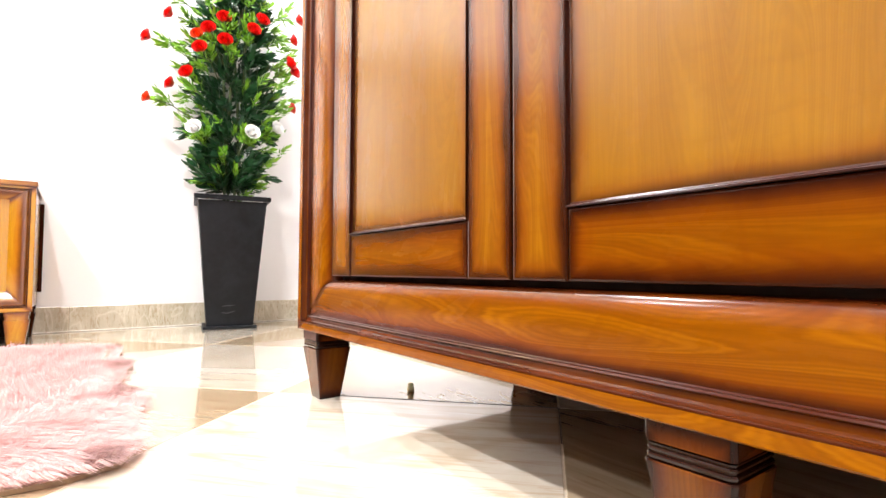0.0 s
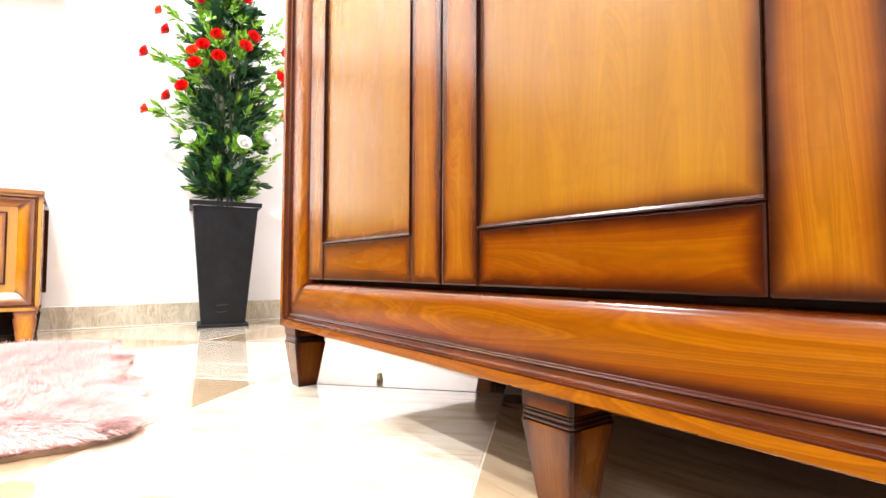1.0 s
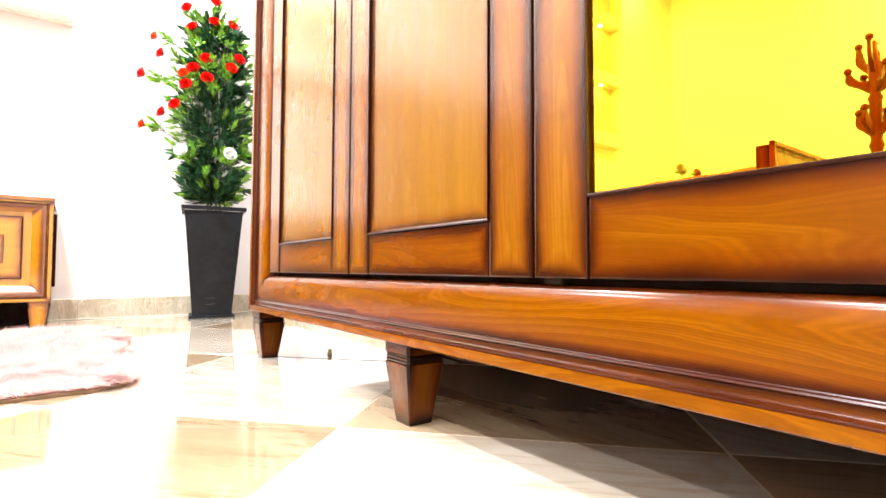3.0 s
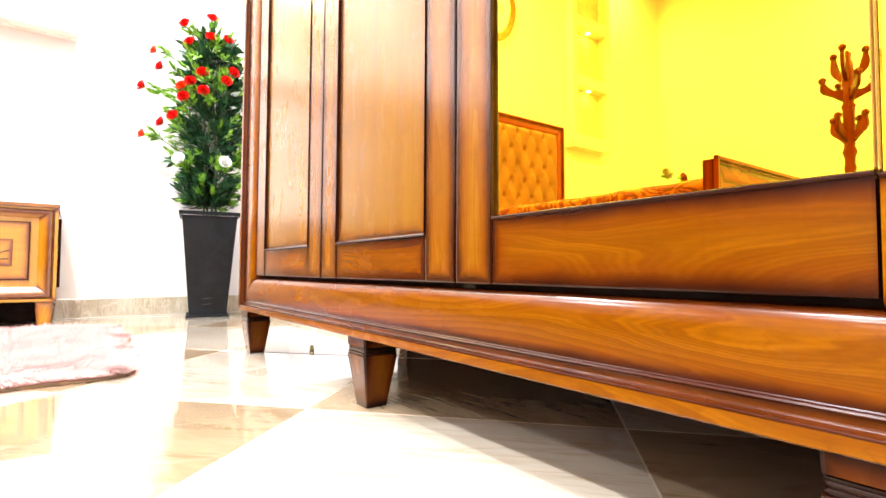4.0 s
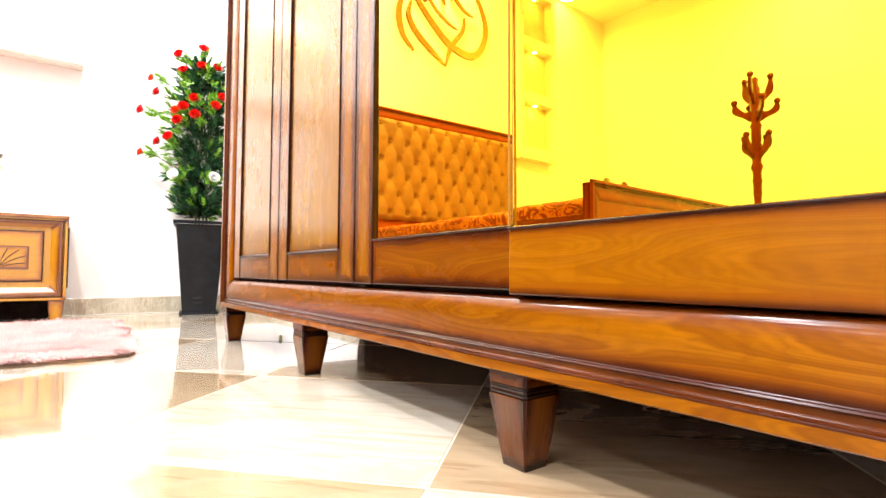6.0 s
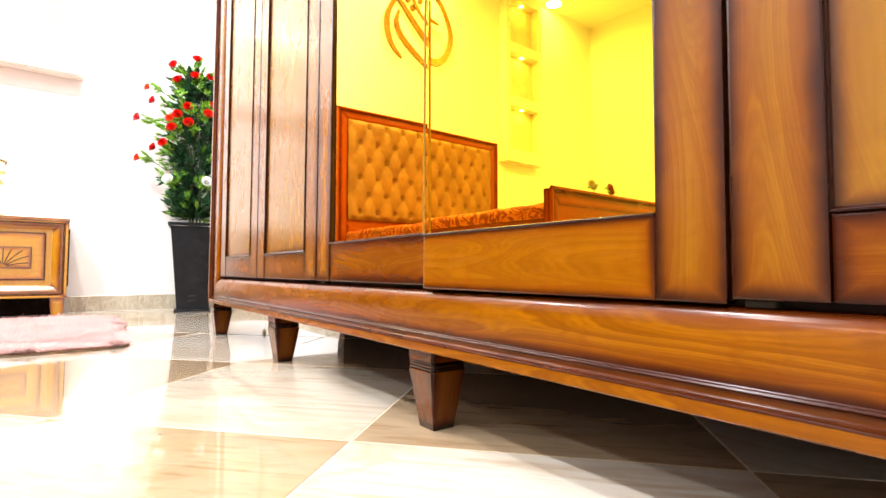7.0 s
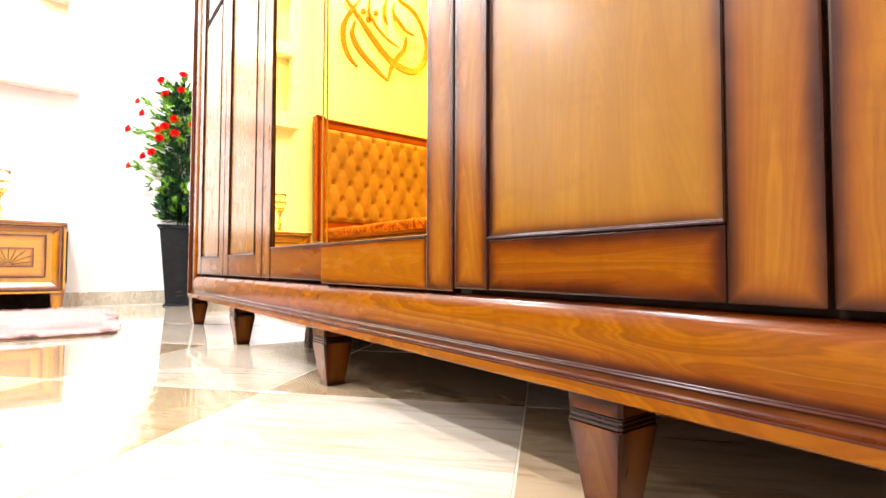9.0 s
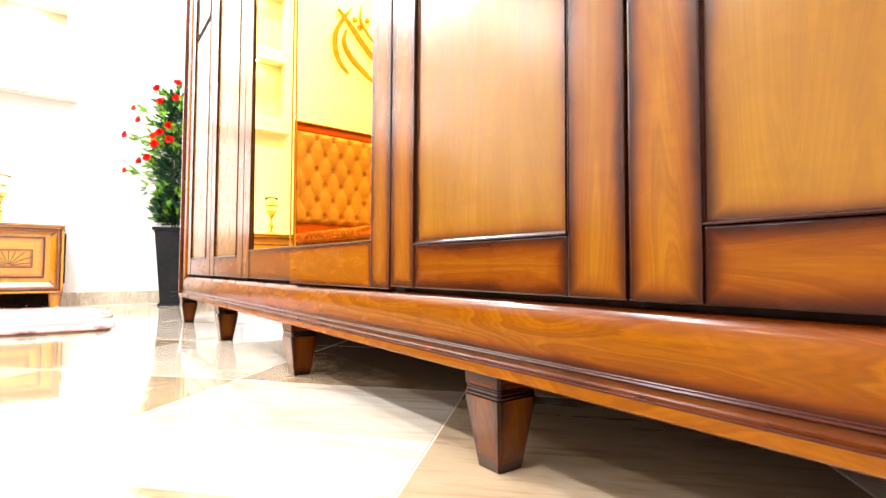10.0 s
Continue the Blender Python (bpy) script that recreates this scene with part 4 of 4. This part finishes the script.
def rose_tree(cx, cy, z0, z1, wide, reds, whites, seed, label, count, leafy=3, blooms=None):
    rnd = random.Random(seed)
    t = thing("rose_tree", label, "artificial plant", pose(cx, cy, 0))
    for k in range(4):
        a = k * 1.6
        pts = [(0.03 * math.cos(a), 0.03 * math.sin(a), 0.47), (0.04 * math.cos(a + 1), 0.04 * math.sin(a + 1), (z0 + z1) / 2), (0.05 * math.cos(a + 2), 0.05 * math.sin(a + 2), z1 - 0.08)]
        part("stem", tube(catmull(pts, 6), 0.006, 6), STEM_GREEN, t)

    def radius(z):
        s = (z - z0) / (z1 - z0)
        belt = 0.62 + 0.30 * math.exp(-((s - 0.22) / 0.12) ** 2) if s < 0.3 else 0.75 + 0.30 * math.exp(-((s - 0.55) / 0.2) ** 2)
        return wide * belt * (1.0 if s < 0.75 else max(0.3, 1.0 - (s - 0.75) * 2.2)) * min(1.0, 0.38 + s * 5)

    def sprig(me, x, y, z, d, size):
        o = new("sprig", me)
        o.parent = t
        o.matrix_basis = aim(x, y, z, d, rnd.uniform(0, 6.28)) @ Matrix.Scale(size, 4)

    for k in range(count):
        z = z0 + (z1 - z0) * ((k + rnd.random()) / count) ** 0.95
        a = k * 2.39996 + rnd.uniform(-0.4, 0.4)
        reach = radius(z) * rnd.uniform(0.05, 0.85)
        d = (math.cos(a), math.sin(a), rnd.uniform(-0.5, 1.3) if z > z0 + 0.15 else rnd.uniform(0.3, 1.5))
        sprig(rnd.choice(SPRIGS_DARK), reach * math.cos(a) * 0.55, reach * math.sin(a) * 0.55, max(z - 0.05, z0 + 0.02), d, rnd.uniform(0.75, 1.2))
        if k % 2 == 0:
            b = a + rnd.uniform(-0.8, 0.8)
            out = radius(z) * rnd.uniform(0.55, 0.95)
            sprig(rnd.choice(SPRIGS_LIGHT), out * math.cos(b), out * math.sin(b), z + rnd.uniform(-0.03, 0.03), (math.cos(b), math.sin(b), rnd.uniform(-0.2, 1.0)), rnd.uniform(0.8, 1.3))
    for kind, places in (("red", reds), ("white", whites)):
        for k, (y, z) in enumerate(places):
            ry = y - cy
            rr = max(radius(z), abs(ry) + 0.01)
            rx = math.sqrt(max(0.0, min(rr * rr, (wide * 1.05) ** 2) - ry * ry))
            if kind == "white":
                rx = max(rx, wide * 0.62)
            out = Vector((rx + 0.03, ry, 0.06))
            if abs(ry) > wide * 0.85 and kind == "red":
                rx = rnd.uniform(-0.045, -0.02)
                out = Vector((0.3 * rx, ry, 0.05))
            out.normalize()
            small = kind == "red" and k % 6 == 5
            me = ROSE_WHITE if kind == "white" else ROSE_BUD if small else ROSES_RED[k % 3]
            if blooms:
                me = blooms[1] if kind == "white" else blooms[0][k % 3]
            o = new("rose", me)
            o.parent = t
            o.matrix_basis = aim(rx + out.x * 0.02, ry + out.y * 0.02, z, out + Vector((0.35, 0, 0.1)), rnd.uniform(0, 6))
            p = Vector((rx, ry, z))
            part("flower_stalk", tube([p - out * 0.13 - Vector((0, 0, 0.03)), p - out * 0.05, p], 0.002, 4), STEM_GREEN, t)
            for j in range(leafy * (2 if kind == "white" else 1)):
                sprig(SPRIGS_LIGHT[(k + j) % 3], *(p - out * 0.065), out + Vector((rnd.uniform(-0.5, 0.5), rnd.uniform(-0.5, 0.5), rnd.uniform(-0.4, 0.6))), rnd.uniform(0.9, 1.35))
    return t


PX, PY = -1.332, 0.157
planter(pose(PX, PY, 0, 0, 0, -10), "tall tapered square planter painted matt black")
RED_AT = ((0.137, 1.51), (0.030, 1.45), (0.053, 1.366), (0.124, 1.391), (0.192, 1.401), (-0.083, 1.32), (-0.054, 1.246), (-0.130, 1.127), (0.20, 1.202), (0.077, 1.172), (0.031, 1.122), (0.0, 1.10),
          (0.166, 1.144), (0.076, 1.077), (0.007, 1.045), (-0.022, 0.962), (-0.044, 0.967), (-0.125, 0.893), (0.310, 1.07), (0.334, 1.05), (0.386, 0.962), (0.386, 1.273), (0.405, 1.369))
rose_tree(PX, PY, 0.53, 1.46, 0.215, RED_AT, ((0.170, 0.751), (0.003, 0.756), (0.270, 0.80)), 3, "artificial rose tree with red and white blooms in the black planter", 270)
planter(pose(-1.20, -4.40, 0), "tapered square black planter in the far corner")
rose_tree(-1.20, -4.40, 0.53, 1.02, 0.13, ((-4.60, 1.17), (-4.655, 1.13)), ((-4.15, 1.15), (-4.19, 1.12)), 8, "small artificial rose tree in the far corner", 60, 1, (ROSES_DARK, ROSE_CREAM))


# ---- coat rack ----
def coat_rack(m):
    t = thing("coat_rack", "turned reddish wooden coat rack with curled hooks", "coat rack", m)
    prof = [(0.10, 0.035), (0.16, 0.045), (0.22, 0.03), (0.30, 0.024), (0.50, 0.03), (0.55, 0.04), (0.60, 0.026), (0.80, 0.027), (0.84, 0.034), (0.87, 0.030), (0.90, 0.030), (0.93, 0.037), (0.96, 0.031), (1.0, 0.031),
            (1.04, 0.044), (1.08, 0.032), (1.12, 0.036), (1.34, 0.036), (1.36, 0.044), (1.39, 0.030), (1.42, 0.044), (1.45, 0.034), (1.52, 0.036), (1.66, 0.034), (1.69, 0.02), (1.73, 0.026), (1.755, 0.006)]
    part("post", maps(loft(prof, 20), "z"), RACK_WOOD, t, smooth=True)
    for k in range(4):
        a = 0.5 + k * math.pi / 2
        pts = [(0.02, 0, 0.14), (0.14, 0, 0.12), (0.24, 0, 0.05), (0.30, 0, 0.018)]
        o = part("foot", maps(tube(catmull(pts, 6), 0.020, 8), "x"), RACK_WOOD, t, smooth=True)
        o.matrix_basis = pose(0, 0, 0, 0, 0, math.degrees(a))
    for tier, (z, reach, rise, count) in enumerate(((1.17, 0.105, 0.10, 4), (1.46, 0.150, 0.075, 4), (1.59, 0.105, 0.14, 3))):
        for k in range(count):
            a = 0.35 + tier * 0.6 + k * 2 * math.pi / count
            # a flat sawn bracket, wide at the post and curling up to a knob
            line = catmull([(0.02, 0, z - 0.02), (reach * 0.55, 0, z - 0.005), (reach * 0.9, 0, z + rise * 0.35), (reach, 0, z + rise)], 6)
            bm = bmesh.new()
            n = len(line)
            rows = []
            for i, p in enumerate(line):
                tng = (line[min(i + 1, n - 1)] - line[max(i - 1, 0)]).normalized()
                nn = Vector((-tng.z, 0, tng.x))
                w = 0.036 * (1 - i / n) ** 0.6 * (0.75 + 0.25 * math.cos(9 * i / n)) + 0.008
                rows.append([bm.verts.new(p + nn * s * w + Vector((0, yy, 0))) for yy in (-0.011, 0.011) for s in (-1, 1)])
            for r, s in zip(rows, rows[1:]):
                for i0, i1 in ((0, 1), (1, 3), (3, 2), (2, 0)):
                    bm.faces.new((r[i0], r[i1], s[i1], s[i0]))
            bm.faces.new(rows[0])
            bm.faces.new(rows[-1])
            bmesh.ops.recalc_face_normals(bm, faces=list(bm.faces))
            h = part("hook", maps(bm, "z"), RACK_WOOD, t)
            h.matrix_basis = pose(0, 0, 0, 0, 0, math.degrees(a))
            kb = bmesh.new()
            bmesh.ops.create_uvsphere(kb, u_segments=12, v_segments=8, radius=0.025, matrix=Matrix.Translation((reach, 0, z + rise + 0.018)))
            part("knob", maps(kb, "z"), RACK_WOOD, h, smooth=True)
    return t


coat_rack(pose(0.37, -3.88, 0))


# ---- fur rug ----
def rug_radius(a):
    """Outline of the sheepskin round its middle: lobes at the corners and a waist."""
    c, s = math.cos(a), math.sin(a)
    base = 1.0 / (abs(c / 0.585) ** 7 + abs(s / 0.343) ** 7) ** (1 / 7)
    return base * (1 + 0.028 * math.sin(13 * a + 0.6) - 0.08 * math.exp(-((a + 0.02) / 0.22) ** 2) - 0.05 * math.exp(-((abs(a) - 1.45) / 0.3) ** 2) + 0.02 * math.sin(7 * a + 1.0))


RUG = pose(-0.40, -0.605, 0, 0, 0, -2)
rug = thing("fur_rug", "shaggy pale pink sheepskin rug lying on the tiles", "rug", RUG)
bm = bmesh.new()
n = 72
low = [bm.verts.new((rug_radius(2 * math.pi * i / n) * 1.004 * math.cos(2 * math.pi * i / n), rug_radius(2 * math.pi * i / n) * 1.004 * math.sin(2 * math.pi * i / n), 0.0005)) for i in range(n)]
high = [bm.verts.new((v.co.x, v.co.y, 0.006)) for v in low]
for i in range(n):
    bm.faces.new((low[i], low[(i + 1) % n], high[(i + 1) % n], high[i]))
bm.faces.new(high)
bm.faces.new(low[::-1])
part("hide", bm, HIDE, rug, "tan hide backing")


def fur(count):
    rnd = np.random.RandomState(4)
    verts, faces = [], []
    made = 0
    while made < count:
        x, y = rnd.uniform(-0.72, 0.72), rnd.uniform(-0.45, 0.45)
        a = math.atan2(y, x)
        lim = rug_radius(a)
        r = math.hypot(x, y)
        if r > lim - 0.004:
            continue
        made += 1
        flow = noise.noise((x * 2.5, y * 2.5, 2.0)) * 1.3 + 0.35
        tuft = noise.noise((x * 16, y * 16, 7.0)) * 0.7
        out = max(0.0, (r / lim - 0.75) / 0.25)
        d = Vector((math.cos(flow + tuft), math.sin(flow + tuft), 0)) * (1 - 0.8 * out) + Vector((math.cos(a), math.sin(a), 0)) * out
        ln = rnd.uniform(0.032, 0.064) * (1.35 if rnd.rand() < 0.12 else 1.0) * (1 - 0.35 * out) * (0.82 + 0.35 * max(0.0, noise.noise((x * 22, y * 22, 3.0))))
        lift = rnd.uniform(0.5, 1.05) * (1 - 0.35 * out)
        w = rnd.uniform(0.00035, 0.0007)
        side = Vector((-d.y, d.x, 0)) * w
        p0 = Vector((x, y, 0.006))
        p1 = p0 + d * ln * 0.35 + Vector((0, 0, ln * 0.55 * lift))
        p2 = p0 + d * ln * 0.85 + Vector((0, 0, ln * (0.62 * lift - 0.10 * out)))
        k = len(verts)
        verts += [p0 - side, p0 + side, p1 - side, p1 + side, p2]
        faces += [(k, k + 1, k + 3, k + 2), (k + 2, k + 3, k + 4)]
    me = bpy.data.meshes.new("fur")
    me.from_pydata([tuple(v) for v in verts], [], faces)
    me.materials.append(FUR)
    return me


o = new("fur", fur(150000))
o.parent = rug
tagged(o, "long pale pink fur", kind="stuff")

# ---- small things on the floor ----
nut = new("brass_ferrule", mesh_of(loft([(0.0, 0.0055), (0.003, 0.0075), (0.007, 0.0065), (0.009, 0.005), (0.012, 0.0062), (0.015, 0.0045)], 14), "brass_ferrule", PALE_BRASS, True))
nut.matrix_basis = pose(0.03, 0.166, 0)
tagged(nut, "small brass ferrule lying loose on the tiles", "fitting")
# ---- skirting of marble pieces ----
def skirting(name, along, fixed, a, b, sign, label, start):
    base = thing(name, label, "skirting", kind="structure")
    lengths, p = [], start
    while p < b:
        q = min(p + 0.50, b)
        s0 = max(p, a)
        if q - s0 > 0.02:
            if along == "y":
                bm = box(*sorted((fixed, fixed + sign * 0.012)), s0 + 0.0012, q - 0.0012, 0.0005, 0.0935, 0.0012)
            else:
                bm = box(s0 + 0.0012, q - 0.0012, *sorted((fixed, fixed + sign * 0.012)), 0.0005, 0.0935, 0.0012)
            part("skirting_tile", bm, SKIRTING, base)
        p = q
    cz = (0.012, 0.018)
    part("caulk", box(*(sorted((fixed + sign * cz[0], fixed + sign * cz[1])) + [a, b] if along == "y" else [a, b] + sorted((fixed + sign * cz[0], fixed + sign * cz[1]))), 0.0005, 0.005, 0.001), LACE, base, "white caulk line")
    part("joint", box(*(sorted((fixed + sign * 0.001, fixed + sign * 0.010)) + [a, b] if along == "y" else [a, b] + sorted((fixed + sign * 0.001, fixed + sign * 0.010))), 0.0, 0.092), GROUT, base)


skirting("baseboard_west", "y", XW, YS + 0.013, YN - 0.013, 1, "beige marble skirting along the bed wall", -0.37 - 0.5 * 9)
skirting("baseboard_south", "x", YS, XW, XE, 1, "beige marble skirting across the room", XW)
skirting("baseboard_north", "x", YN, XW, XE, -1, "beige marble skirting behind the wardrobe", XW)
skirting("baseboard_east", "y", XE, YS + 0.013, YN - 0.013, -1, "beige marble skirting on the closing wall", YS)

# ---- floor tiles, laid askew ----
SIDE, ANGLE, CX, CY = 0.522, 42.0, 1.363, -0.122
turn = Matrix.Rotation(radians(ANGLE), 4, "Z")
tile_bm = box(0.0015, SIDE - 0.0015, 0.0015, SIDE - 0.0015, -0.010, 0.0, 0.0005)
tile_meshes = []
for mat in (TILE_LIGHT, TILE_BEIGE):
    me = bpy.data.meshes.new("tile")
    tile_bm.to_mesh(me)
    me.materials.append(mat)
    tile_meshes.append(me)
tile_bm.free()
for i0, i1, j0, j1, half in ((-1.76, -1.0, 2.0, 2.0, 0.0015), (-1.0, -1.0, 1.66, 2.0, 0.0008)):
    bm = box(i0 * SIDE - half, i1 * SIDE + half, j0 * SIDE - half, j1 * SIDE + half, -0.006, 0.0006)
    o = part("open_joint", bm, JOINT_DARK, floor, "dark unfilled joint")
    o.matrix_basis = Matrix.Translation((CX, CY, 0)) @ turn
for i in range(-14, 15):
    for j in range(-14, 15):
        m = Matrix.Translation((CX, CY, 0)) @ turn @ Matrix.Translation((i * SIDE, j * SIDE, 0))
        corners = [m @ Vector((a * SIDE, b * SIDE, 0)) for a in (0, 1) for b in (0, 1)]
        inside = [XW < c.x < XE and YS < c.y < YN for c in corners]
        beige = (i + j) % 2 == 0
        if all(inside):
            o = new("tile", tile_meshes[beige])
            o.matrix_basis = m
            o.parent = floor
        else:
            bm = bmesh.new()
            bm.from_mesh(tile_meshes[beige])
            bmesh.ops.transform(bm, matrix=m, verts=list(bm.verts))
            for co, no in (((XW, 0, 0), (-1, 0, 0)), ((XE, 0, 0), (1, 0, 0)), ((0, YS, 0), (0, -1, 0)), ((0, YN, 0), (0, 1, 0))):
                if bm.verts:
                    g = list(bm.verts) + list(bm.edges) + list(bm.faces)
                    bmesh.ops.bisect_plane(bm, geom=g, plane_co=co, plane_no=no, clear_outer=True)
            if len(bm.faces) > 2:
                part("tile", bm, TILE_BEIGE if beige else TILE_LIGHT, floor)
            else:
                bm.free()
